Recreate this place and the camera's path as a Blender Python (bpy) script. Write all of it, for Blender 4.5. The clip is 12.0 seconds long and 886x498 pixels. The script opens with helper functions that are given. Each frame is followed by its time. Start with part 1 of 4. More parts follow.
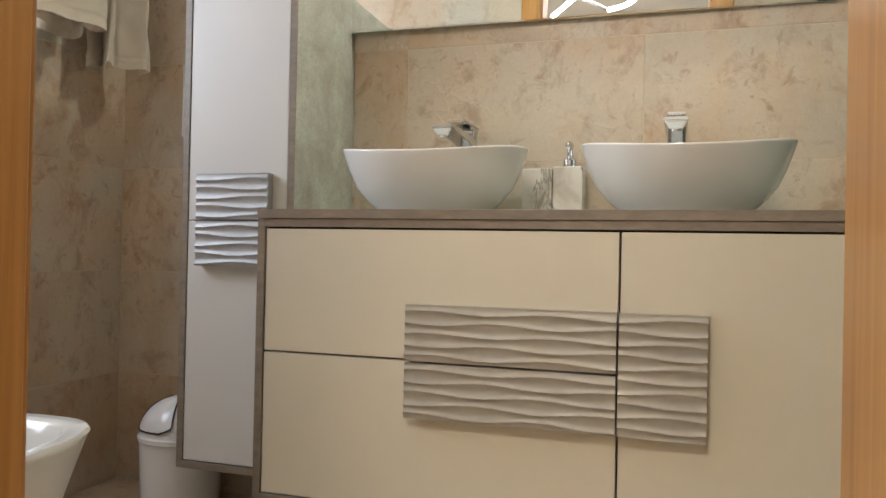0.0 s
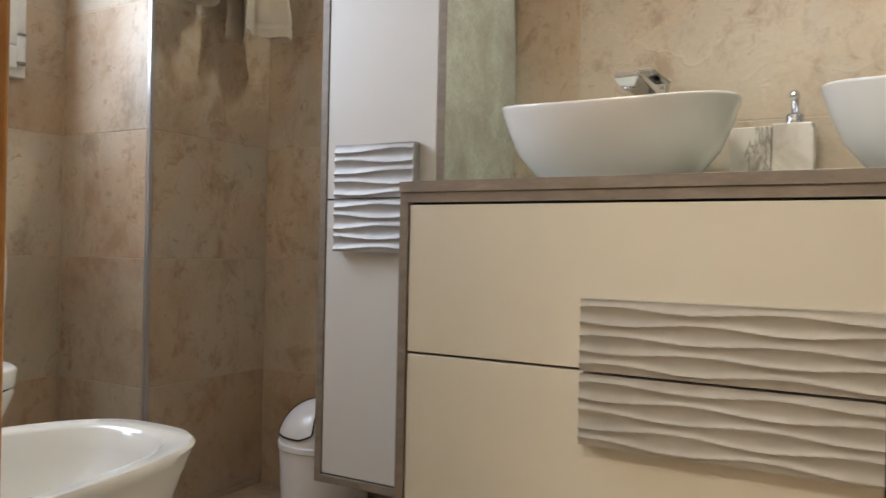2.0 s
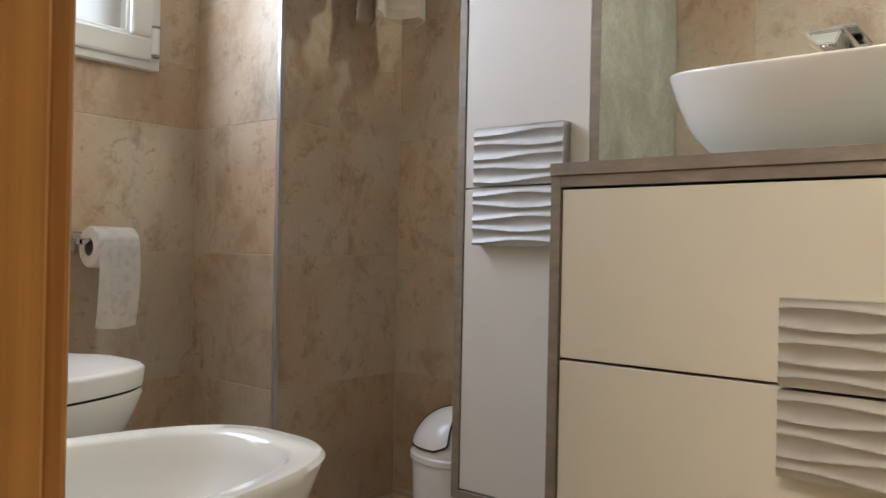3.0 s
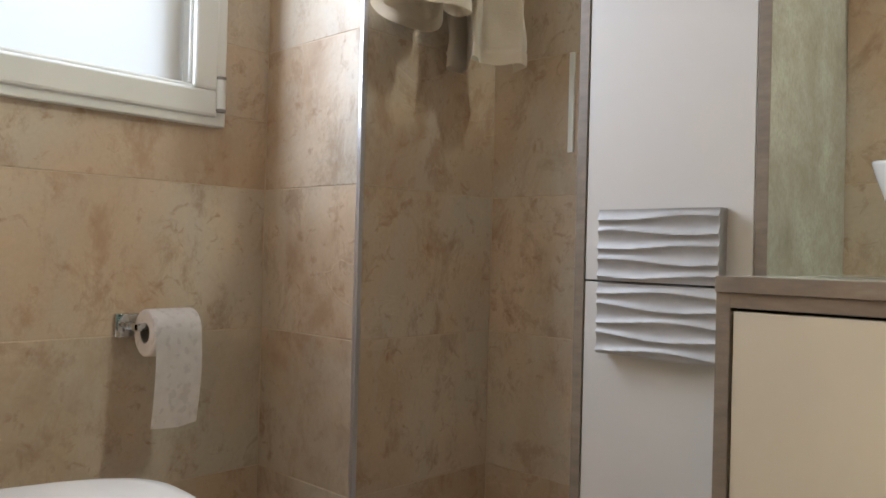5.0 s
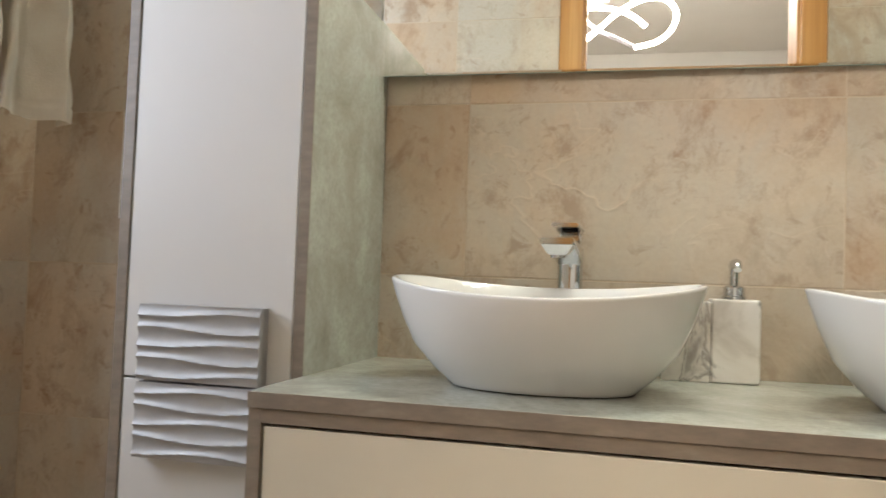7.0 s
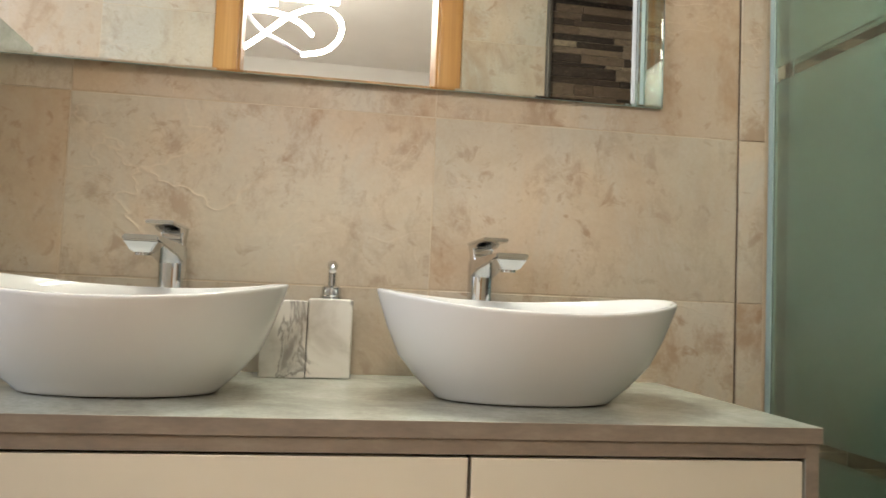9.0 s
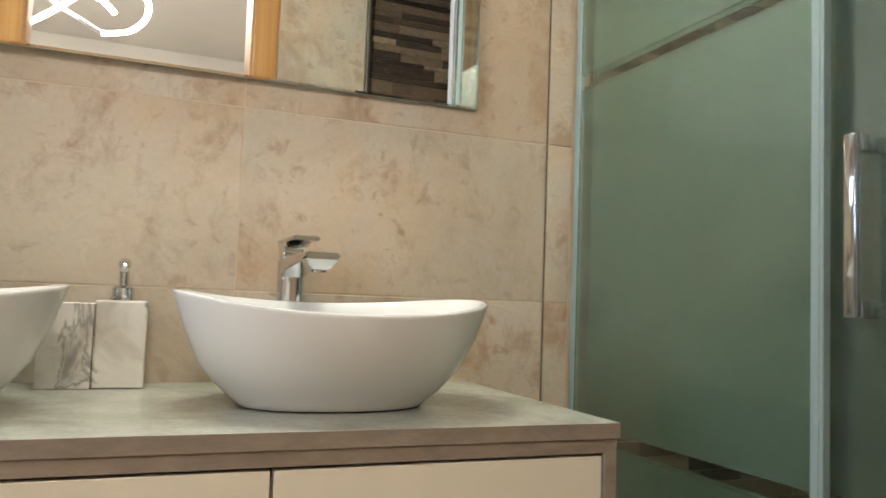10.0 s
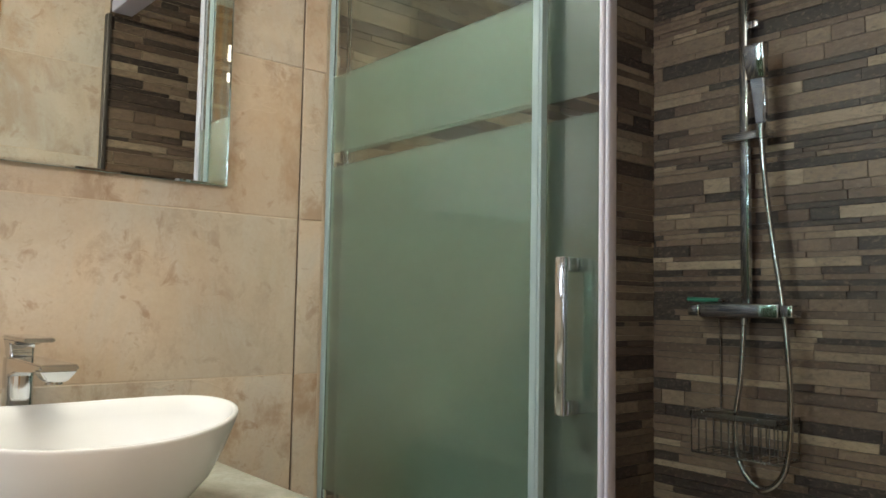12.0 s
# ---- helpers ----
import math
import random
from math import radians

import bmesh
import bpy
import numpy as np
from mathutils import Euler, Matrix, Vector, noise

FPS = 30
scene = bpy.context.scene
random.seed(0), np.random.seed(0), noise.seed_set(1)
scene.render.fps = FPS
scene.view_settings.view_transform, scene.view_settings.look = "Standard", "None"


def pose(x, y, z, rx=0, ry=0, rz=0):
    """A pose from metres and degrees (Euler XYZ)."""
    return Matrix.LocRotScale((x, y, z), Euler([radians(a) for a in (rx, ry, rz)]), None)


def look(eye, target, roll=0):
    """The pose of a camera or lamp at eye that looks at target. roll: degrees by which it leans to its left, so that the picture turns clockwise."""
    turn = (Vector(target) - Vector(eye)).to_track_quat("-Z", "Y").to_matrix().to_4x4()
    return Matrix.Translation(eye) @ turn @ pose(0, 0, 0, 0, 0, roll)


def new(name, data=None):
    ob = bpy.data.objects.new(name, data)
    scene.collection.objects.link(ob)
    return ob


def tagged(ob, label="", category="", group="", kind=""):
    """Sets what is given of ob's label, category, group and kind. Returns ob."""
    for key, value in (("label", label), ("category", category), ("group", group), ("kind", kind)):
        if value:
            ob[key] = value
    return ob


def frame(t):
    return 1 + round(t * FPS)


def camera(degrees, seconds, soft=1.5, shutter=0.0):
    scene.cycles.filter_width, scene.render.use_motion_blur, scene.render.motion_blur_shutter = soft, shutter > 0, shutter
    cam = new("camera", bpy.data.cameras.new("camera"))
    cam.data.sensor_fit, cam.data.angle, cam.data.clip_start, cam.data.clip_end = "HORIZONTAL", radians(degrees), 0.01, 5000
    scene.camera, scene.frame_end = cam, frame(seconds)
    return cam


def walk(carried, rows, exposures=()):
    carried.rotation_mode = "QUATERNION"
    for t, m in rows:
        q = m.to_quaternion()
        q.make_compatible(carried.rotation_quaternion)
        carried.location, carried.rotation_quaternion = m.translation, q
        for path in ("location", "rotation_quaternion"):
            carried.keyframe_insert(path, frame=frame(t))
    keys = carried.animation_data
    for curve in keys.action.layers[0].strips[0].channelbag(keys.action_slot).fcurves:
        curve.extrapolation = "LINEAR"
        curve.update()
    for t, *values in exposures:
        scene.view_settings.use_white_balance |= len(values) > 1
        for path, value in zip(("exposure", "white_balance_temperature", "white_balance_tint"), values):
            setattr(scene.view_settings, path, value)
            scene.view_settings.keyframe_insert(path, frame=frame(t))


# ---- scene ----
cam = camera(59.4, 12.0, shutter=0.25)
PATH = [
    (0, (0.062, -0.051, 0.871), (-0.547, 1.854, 0.886), 1.2),
    (0.5, (0.055, 0.007, 0.874), (-0.547, 1.914, 0.882), 1.2),
    (1, (0.032, 0.085, 0.87), (-0.634, 1.97, 0.874), 1.2),
    (1.5, (-0.003, 0.166, 0.86), (-0.837, 1.983, 0.856), 1.0),
    (2, (-0.063, 0.244, 0.844), (-1.059, 1.979, 0.843), 1.2),
    (2.5, (-0.123, 0.299, 0.827), (-1.289, 1.924, 0.835), 1.2),
    (3, (-0.185, 0.356, 0.823), (-1.442, 1.911, 0.827), 1.2),
    (3.5, (-0.24, 0.419, 0.819), (-1.602, 1.884, 0.816), 1.0),
    (3.7, (-0.272, 0.448, 0.824), (-1.67, 1.878, 0.822), 1.1),
    (5.5, (-0.419, 0.512, 1.03), (-1.76, 1.995, 1.061), 2.0),
    (6, (-0.408, 0.537, 1.058), (-1.461, 2.236, 1.124), 2.0),
    (6.5, (-0.391, 0.537, 1.085), (-1.127, 2.395, 1.155), 2.2),
    (7, (-0.365, 0.538, 1.096), (-0.847, 2.477, 1.179), 2.1),
    (8.8, (-0.241, 0.53, 1.093), (-0.004, 2.512, 1.218), 2.5),
    (9, (-0.228, 0.526, 1.094), (0.067, 2.5, 1.219), 2.4),
    (9.5, (-0.208, 0.545, 1.095), (0.294, 2.477, 1.229), 2.2),
    (10, (-0.206, 0.56, 1.099), (0.531, 2.414, 1.236), 2.1),
    (10.5, (-0.207, 0.561, 1.109), (0.736, 2.32, 1.243), 1.8),
    (11, (-0.217, 0.549, 1.16), (0.87, 2.222, 1.295), 1.6),
    (11.5, (-0.229, 0.535, 1.209), (0.977, 2.123, 1.352), 1.3),
    (12, (-0.24, 0.511, 1.245), (1.042, 2.039, 1.388), 1.1),
]
walk(cam, [(t, look(eye, target, roll)) for t, eye, target, roll in PATH])

# ---- light, exposure ----
world = bpy.data.worlds.new("sky")
scene.world = world
world.use_nodes = True
wn = world.node_tree.nodes
sky = wn.new("ShaderNodeTexSky")
sky.sky_type, sky.sun_disc = "NISHITA", False
sky.sun_elevation, sky.sun_rotation = radians(38), radians(-70)
wn["Background"].inputs["Strength"].default_value = 0.12
world.node_tree.links.new(sky.outputs["Color"], wn["Background"].inputs["Color"])


def lamp(name, kind, m, energy, colour, **values):
    data = bpy.data.lights.new(name, kind)
    data.energy, data.color = energy, colour
    if kind == "AREA":
        data.shape, data.size, data.size_y = "RECTANGLE", values.get("size", 0.3), values.get("size_y", 0.3)
    else:
        data.shadow_soft_size = values.get("soft", 0.05)
    ob = new(name, data)
    ob.matrix_world = m
    return ob


# ---- the plan (metres) ----
NORTH, WEST, EAST, SOUTH, CEIL = 1.850, -1.864, 1.685, 0.497, 2.700
COL_X, COL_Y = -1.545, 1.457            # boxed duct in the corner
DOOR_L, DOOR_R, DOOR_H = -0.506, 0.155, 2.240
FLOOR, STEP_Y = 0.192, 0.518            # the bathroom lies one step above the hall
SOUTH_OUT = 0.380                       # corridor face of the door wall
TILE_W, TILE_H, ROW0 = 0.600, 0.300, 0.206
GLASS_X = 0.578
VAN_L, VAN_R, VAN_Y, TOP_Z = -0.8035, 0.360, 1.380, 0.959
TALL_L, TALL_R, TALL_Y, TALL_B, TALL_T = -1.103, -0.803, 1.530, 0.351, 1.545
HALL_Y, HALL_W, HALL_E = -2.300, -2.400, 1.600

LAMP = Vector((-0.130, NORTH - 0.115, 2.275))   # lamp over the mirror
lamp("mirror_light", "AREA", pose(LAMP.x, LAMP.y - 0.004, LAMP.z - 0.028, -38, 0, 0), 13.2, (0.96, 1.0, 0.89), size=0.40, size_y=0.07)
lamp("mirror_uplight", "AREA", pose(LAMP.x, LAMP.y - 0.004, LAMP.z + 0.036, 160, 0, 0), 12.5, (0.97, 1.0, 0.88), size=0.40, size_y=0.07)
lamp("daylight", "AREA", pose(WEST + 0.016, 0.975, 1.74, 0, -90, 0), 18.5, (0.70, 0.81, 1.0), size=0.85, size_y=0.55)
lamp("hall_light", "AREA", pose(-0.4, -0.75, CEIL - 0.10), 30.0, (1.0, 0.91, 0.78), size=0.5, size_y=0.3)


# ---- materials ----
class Mat:
    """A small builder of node materials."""

    def __init__(self, name, rough=0.5, metal=0.0, spec=0.5):
        self.m = bpy.data.materials.new(name)
        self.m.use_nodes = True
        self.t = self.m.node_tree
        self.b = self.t.nodes["Principled BSDF"]
        self.b.inputs["Roughness"].default_value = rough
        self.b.inputs["Metallic"].default_value = metal
        self.b.inputs["Specular IOR Level"].default_value = spec
        self.pos = self.node("ShaderNodeNewGeometry").outputs["Position"]

    def node(self, kind):
        return self.t.nodes.new(kind)

    def link(self, a, b):
        self.t.links.new(a, b)

    def mapped(self, scale=(1, 1, 1), shift=False):
        mp = self.node("ShaderNodeMapping")
        mp.inputs["Scale"].default_value = scale
        self.link(self.pos, mp.inputs["Vector"])
        if shift:
            info = self.node("ShaderNodeObjectInfo")
            mul = self.node("ShaderNodeMath")
            mul.operation = "MULTIPLY"
            mul.inputs[1].default_value = 37.0
            self.link(info.outputs["Random"], mul.inputs[0])
            self.link(mul.outputs[0], mp.inputs["Location"])
        return mp.outputs["Vector"]

    def noise(self, scale, detail=4, rough=0.55, stretch=(1, 1, 1), shift=False, distort=0.0):
        n = self.node("ShaderNodeTexNoise")
        n.inputs["Scale"].default_value, n.inputs["Detail"].default_value = scale, detail
        n.inputs["Roughness"].default_value, n.inputs["Distortion"].default_value = rough, distort
        self.link(self.mapped(stretch, shift), n.inputs["Vector"])
        return n.outputs["Fac"]

    def ramp(self, fac, stops):
        r = self.node("ShaderNodeValToRGB")
        e = r.color_ramp.elements
        while len(e) < len(stops):
            e.new(0.5)
        for k, (p, c) in zip(e, stops):
            k.position, k.color = p, (*c, 1) if len(c) == 3 else c
        self.link(fac, r.inputs["Fac"])
        return r.outputs["Color"]

    def mix(self, fac, a, b, how="MIX"):
        x = self.node("ShaderNodeMix")
        x.data_type, x.blend_type = "RGBA", how
        for s, v in ((x.inputs["Factor"], fac), (x.inputs["A"], a), (x.inputs["B"], b)):
            if isinstance(v, (int, float)):
                s.default_value = v
            elif isinstance(v, tuple):
                s.default_value = (*v, 1)
            else:
                self.link(v, s)
        return x.outputs["Result"]

    def colour(self, c):
        s = self.b.inputs["Base Color"]
        if isinstance(c, tuple):
            s.default_value = (*c, 1)
        else:
            self.link(c, s)
        return self

    def rough(self, fac, lo, hi):
        m = self.node("ShaderNodeMapRange")
        m.inputs["To Min"].default_value, m.inputs["To Max"].default_value = lo, hi
        self.link(fac, m.inputs["Value"])
        self.link(m.outputs["Result"], self.b.inputs["Roughness"])
        return self

    def bump(self, height, strength=0.2, distance=0.002):
        n = self.node("ShaderNodeBump")
        n.inputs["Strength"].default_value, n.inputs["Distance"].default_value = strength, distance
        self.link(height, n.inputs["Height"])
        last = self.b.inputs["Normal"]
        if last.links:
            self.link(last.links[0].from_socket, n.inputs["Normal"])
        self.link(n.outputs["Normal"], last)
        return self


def stone_tile(name, light, mid, dark, grey):
    m = Mat(name, 0.42)
    cloud = m.noise(2.2, 6, 0.62, shift=True, distort=0.5)
    c = m.ramp(cloud, [(0.27, dark), (0.41, mid), (0.52, light), (0.66, grey)])
    streak = m.noise(4.2, 7, 0.68, (1, 1, 0.5), True, 1.0)
    c = m.mix(m.ramp(streak, [(0.44, (0, 0, 0)), (0.62, (0.8, 0.8, 0.8))]), c, grey)
    rust = m.noise(11, 7, 0.72, (1, 1, 0.7), True, 0.3)
    c = m.mix(m.ramp(rust, [(0.51, (0, 0, 0)), (0.64, (0.70, 0.70, 0.70))]), c, dark)
    spots = m.noise(26, 5, 0.62, shift=True, distort=0.6)
    c = m.mix(m.ramp(spots, [(0.58, (0, 0, 0)), (0.70, (0.62, 0.62, 0.62))]), c, tuple(v * f for v, f in zip(dark, (0.85, 0.68, 0.52))))
    # each tile leans to greyer or browner stone, with a soft change across it
    lean = m.noise(1.3, 2, 0.5, shift=True, distort=0.3)
    c = m.mix(m.ramp(lean, [(0.46, (0, 0, 0)), (0.60, (0.40, 0.40, 0.40))]), c, tuple(v * f for v, f in zip(grey, (0.88, 0.93, 0.92))))
    c = m.mix(m.ramp(lean, [(0.36, (0.42, 0.42, 0.42)), (0.47, (0, 0, 0))]), c, tuple((a + b) / 2 * f for a, b, f in zip(mid, dark, (1.08, 1.0, 0.88))))
    fine = m.noise(130, 3, 0.6)
    c = m.mix(m.ramp(fine, [(0.35, (0.12, 0.12, 0.12)), (0.65, (0, 0, 0))]), c, dark)
    # crack-like ridges of the slate relief, a highlight painted pale along their crests
    ridge = m.noise(3.6, 4, 0.50, (1, 1, 1.5), True, 0.6)
    where = m.noise(3.0, 3, 0.55, shift=True)
    line = m.ramp(ridge, [(0.486, (0, 0, 0)), (0.5, (1, 1, 1)), (0.506, (0.35, 0.35, 0.35)), (0.53, (0, 0, 0))])
    gate = m.ramp(where, [(0.47, (0, 0, 0)), (0.60, (1, 1, 1))])
    line = m.mix(1.0, line, gate, "MULTIPLY")
    pale = m.mix(1.0, m.ramp(ridge, [(0.493, (0, 0, 0)), (0.5, (0.22, 0.22, 0.22)), (0.506, (0, 0, 0))]), gate, "MULTIPLY")
    m.colour(m.mix(pale, c, tuple(min(0.8, v * 1.25) for v in light)))
    m.bump(line, 0.17, 0.004).bump(m.noise(22, 7, 0.6, shift=True, distort=0.6), 0.22, 0.004).bump(fine, 0.12, 0.001)
    return m.rough(cloud, 0.38, 0.54)


TILE = stone_tile("beige_stone_tile", (0.61, 0.49, 0.36), (0.515, 0.39, 0.27), (0.335, 0.215, 0.13), (0.55, 0.495, 0.41))
GROUT = Mat("grout", 0.85)
GROUT.colour(GROUT.ramp(GROUT.noise(30), [(0.3, (0.53, 0.42, 0.30)), (0.7, (0.60, 0.49, 0.36))]))
FLOOR_TILE = stone_tile("floor_stone_tile", (0.56, 0.44, 0.32), (0.47, 0.35, 0.24), (0.32, 0.21, 0.13), (0.50, 0.43, 0.34))

PAINT = Mat("white_paint", 0.7)
PAINT.colour(PAINT.ramp(PAINT.noise(3), [(0.3, (0.76, 0.75, 0.73)), (0.7, (0.81, 0.80, 0.78))])).bump(PAINT.noise(180), 0.08, 0.001)
HALL_FLOOR = Mat("hall_floor", 0.4)
HALL_FLOOR.colour(HALL_FLOOR.ramp(HALL_FLOOR.noise(4, stretch=(1, 9, 1)), [(0.3, (0.28, 0.17, 0.09)), (0.7, (0.40, 0.26, 0.14))]))

WOOD = Mat("orange_varnished_wood", 0.32)
_g = WOOD.noise(26, 5, 0.6, (1, 1, 0.035), distort=0.5)
WOOD.colour(WOOD.mix(WOOD.ramp(WOOD.noise(150, 3, 0.6, (1, 1, 0.02)), [(0.35, (0, 0, 0)), (0.75, (0.5, 0.5, 0.5))]),
                     WOOD.ramp(_g, [(0.3, (0.30, 0.125, 0.028)), (0.5, (0.46, 0.215, 0.055)), (0.72, (0.58, 0.31, 0.095))]), (0.36, 0.155, 0.04)))
WOOD.bump(_g, 0.06, 0.001)

# laminate faces: the lamp's cool greenish light is put into the colour
LAMINATE = Mat("lit_cement_laminate", 0.36)
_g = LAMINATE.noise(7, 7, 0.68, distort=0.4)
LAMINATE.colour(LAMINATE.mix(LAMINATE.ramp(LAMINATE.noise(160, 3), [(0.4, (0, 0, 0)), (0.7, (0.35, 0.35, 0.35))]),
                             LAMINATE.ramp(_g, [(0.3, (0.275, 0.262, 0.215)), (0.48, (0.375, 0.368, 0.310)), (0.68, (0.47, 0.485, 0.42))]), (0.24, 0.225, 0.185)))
# browner copy of the laminate, painted as shade on the edges
SHADED_EDGE = Mat("shaded_cement_laminate", 0.4)
SHADED_EDGE.colour(SHADED_EDGE.ramp(SHADED_EDGE.noise(60, 5, 0.65, (0.35, 1, 1)), [(0.3, (0.185, 0.145, 0.110)), (0.55, (0.235, 0.185, 0.140)), (0.75, (0.285, 0.235, 0.180))]))
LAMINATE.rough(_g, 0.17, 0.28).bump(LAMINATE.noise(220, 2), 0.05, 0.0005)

CREAM = Mat("cream_lacquer", 0.38)
CREAM.colour(CREAM.ramp(CREAM.noise(2.2), [(0.3, (0.64, 0.575, 0.45)), (0.7, (0.67, 0.605, 0.48))])).bump(CREAM.noise(300), 0.03, 0.0004)
WHITE = Mat("white_lacquer", 0.36)
WHITE.colour(WHITE.ramp(WHITE.noise(2.2), [(0.3, (0.625, 0.600, 0.565)), (0.7, (0.655, 0.630, 0.595))])).bump(WHITE.noise(300), 0.03, 0.0004)
SILVER = Mat("silver_grey_relief", 0.42, 0.25)
SILVER.colour(SILVER.ramp(SILVER.noise(30), [(0.3, (0.36, 0.345, 0.33)), (0.7, (0.41, 0.395, 0.38))]))
# warmer copy of the silver relief, with warm light put into its colour
SILVER_WARM = Mat("silver_relief_warm_lit", 0.45, 0.1)
SILVER_WARM.colour(SILVER_WARM.ramp(SILVER_WARM.noise(30), [(0.3, (0.345, 0.31, 0.255)), (0.7, (0.385, 0.35, 0.29))]))
# near-black that stands for shade in narrow gaps
GAP_SHADE = Mat("gap_shade_black", 0.8)
GAP_SHADE.colour((0.010, 0.009, 0.008))
CERAMIC = Mat("white_ceramic", 0.08)
CERAMIC.colour(CERAMIC.ramp(CERAMIC.noise(2), [(0.3, (0.665, 0.645, 0.615)), (0.7, (0.695, 0.675, 0.645))]))
CHROME = Mat("chrome", 0.07, 1.0)
CHROME.colour((0.60, 0.61, 0.62)).rough(CHROME.noise(40), 0.05, 0.12)
DARK_CHROME = Mat("dark_chrome_wire", 0.22, 1.0)
DARK_CHROME.colour((0.42, 0.40, 0.37)).rough(DARK_CHROME.noise(60), 0.18, 0.32)
ALU = Mat("satin_aluminium", 0.55, 0.0)
ALU.colour((0.47, 0.455, 0.50)).rough(ALU.noise(25), 0.55, 0.62)
STEEL = Mat("brushed_steel", 0.32, 0.75)
STEEL.colour((0.54, 0.52, 0.53)).rough(STEEL.noise(30), 0.28, 0.38)
# dark brown painted as the shade inside a groove
GROOVE_SHADE = Mat("groove_shade_brown", 0.7)
GROOVE_SHADE.colour(GROOVE_SHADE.ramp(GROOVE_SHADE.noise(60), [(0.35, (0.085, 0.055, 0.035)), (0.65, (0.13, 0.09, 0.06))]))
PVC = Mat("white_pvc", 0.35)
PVC.colour(PVC.ramp(PVC.noise(5), [(0.3, (0.74, 0.75, 0.72)), (0.7, (0.79, 0.80, 0.77))]))
PLASTIC = Mat("white_plastic", 0.22)
PLASTIC.colour(PLASTIC.ramp(PLASTIC.noise(8), [(0.3, (0.70, 0.67, 0.64)), (0.7, (0.75, 0.72, 0.69))]))
BRONZE = Mat("dark_bronze_profile", 0.4, 0.6)
BRONZE.colour((0.10, 0.085, 0.07))
RUBBER = Mat("grey_rubber", 0.7)
RUBBER.colour((0.25, 0.24, 0.22))
MIRROR = Mat("mirror_silver", 0.0, 1.0)
MIRROR.colour((0.88, 0.895, 0.88)).b.inputs["Roughness"].default_value = 0.006
EDGE = Mat("green_glass_edge", 0.1)
EDGE.colour((0.42, 0.52, 0.47))
MARBLE = Mat("white_marble_resin", 0.2)
_v = MARBLE.noise(17, 5, 0.6, (1, 1, 0.5), distort=0.7)
MARBLE.colour(MARBLE.mix(MARBLE.ramp(_v, [(0.56, (0, 0, 0)), (0.60, (0.75, 0.75, 0.75)), (0.64, (0.1, 0.1, 0.1)), (0.72, (0.6, 0.6, 0.6))]),
                         MARBLE.ramp(MARBLE.noise(9, distort=0.8), [(0.35, (0.50, 0.455, 0.39)), (0.5, (0.70, 0.665, 0.60)), (0.7, (0.77, 0.745, 0.69))]), (0.16, 0.14, 0.12)))
PAPER = Mat("toilet_paper", 0.9)
# darker spots put the shade of the embossing into the colour
PAPER.colour(PAPER.mix(PAPER.ramp(PAPER.noise(62, 2, 0.4), [(0.57, (0, 0, 0)), (0.65, (0.4, 0.4, 0.4))]), PAPER.ramp(PAPER.noise(40, 3), [(0.35, (0.83, 0.77, 0.74)), (0.65, (0.89, 0.84, 0.81))]), (0.62, 0.55, 0.53))).bump(PAPER.noise(70, 3), 0.4, 0.001)
TOWEL = Mat("cream_terry", 0.95)
TOWEL.colour(TOWEL.ramp(TOWEL.noise(14, 4), [(0.3, (0.84, 0.74, 0.60)), (0.7, (0.91, 0.83, 0.71))]))
TOWEL.bump(TOWEL.noise(420, 3), 0.7, 0.002).b.inputs["Sheen Weight"].default_value = 0.4

CLEAR = Mat("clear_glass", 0.0)
CLEAR.colour((0.90, 0.97, 0.93))
CLEAR.b.inputs["Transmission Weight"].default_value, CLEAR.b.inputs["IOR"].default_value = 1.0, 1.45
FROST = Mat("frosted_green_glass", 0.27)
FROST.colour(FROST.ramp(FROST.noise(1.5), [(0.3, (0.415, 0.54, 0.43)), (0.7, (0.455, 0.58, 0.465))]))
FROST.b.inputs["Coat Weight"].default_value, FROST.b.inputs["Coat Roughness"].default_value = 0.9, 0.06
FROST.b.inputs["Transmission Weight"].default_value, FROST.b.inputs["IOR"].default_value = 0.93, 1.35
HAZE = Mat("hazy_plastic_seal", 0.5)
HAZE.colour((0.36, 0.45, 0.44))
HAZE.b.inputs["Transmission Weight"].default_value, HAZE.b.inputs["IOR"].default_value = 0.35, 1.4
PANE = Mat("frosted_window_pane", 0.30)
PANE.colour((0.93, 0.95, 0.97))
PANE.b.inputs["Transmission Weight"].default_value = 1.0

LED = Mat("led_tube", 0.4)
LED.colour((0.9, 0.9, 0.9))
LED.b.inputs["Emission Color"].default_value, LED.b.inputs["Emission Strength"].default_value = (1.0, 0.93, 0.82, 1), 80.0
SPOT = Mat("lamp_diffuser", 0.4)
SPOT.colour((0.9, 0.9, 0.9))
SPOT.b.inputs["Emission Color"].default_value, SPOT.b.inputs["Emission Strength"].default_value = (0.97, 1.0, 0.92, 1), 12.0

STRIP = Mat("brown_stone_strips", 0.45)
_info = STRIP.node("ShaderNodeObjectInfo").outputs["Random"]
_isl = STRIP.node("ShaderNodeNewGeometry").outputs["Random Per Island"]
_add = STRIP.node("ShaderNodeMath")
_add.operation = "ADD"
STRIP.link(_info, _add.inputs[0])
STRIP.link(_isl, _add.inputs[1])
_fr = STRIP.node("ShaderNodeMath")
_fr.operation = "FRACT"
STRIP.link(_add.outputs[0], _fr.inputs[0])
_base = STRIP.ramp(_fr.outputs[0], [(0.0, (0.019, 0.012, 0.008)), (0.22, (0.038, 0.024, 0.015)), (0.36, (0.095, 0.060, 0.037)), (0.60, (0.165, 0.108, 0.067)), (0.84, (0.235, 0.164, 0.104)), (1.0, (0.36, 0.275, 0.18))])
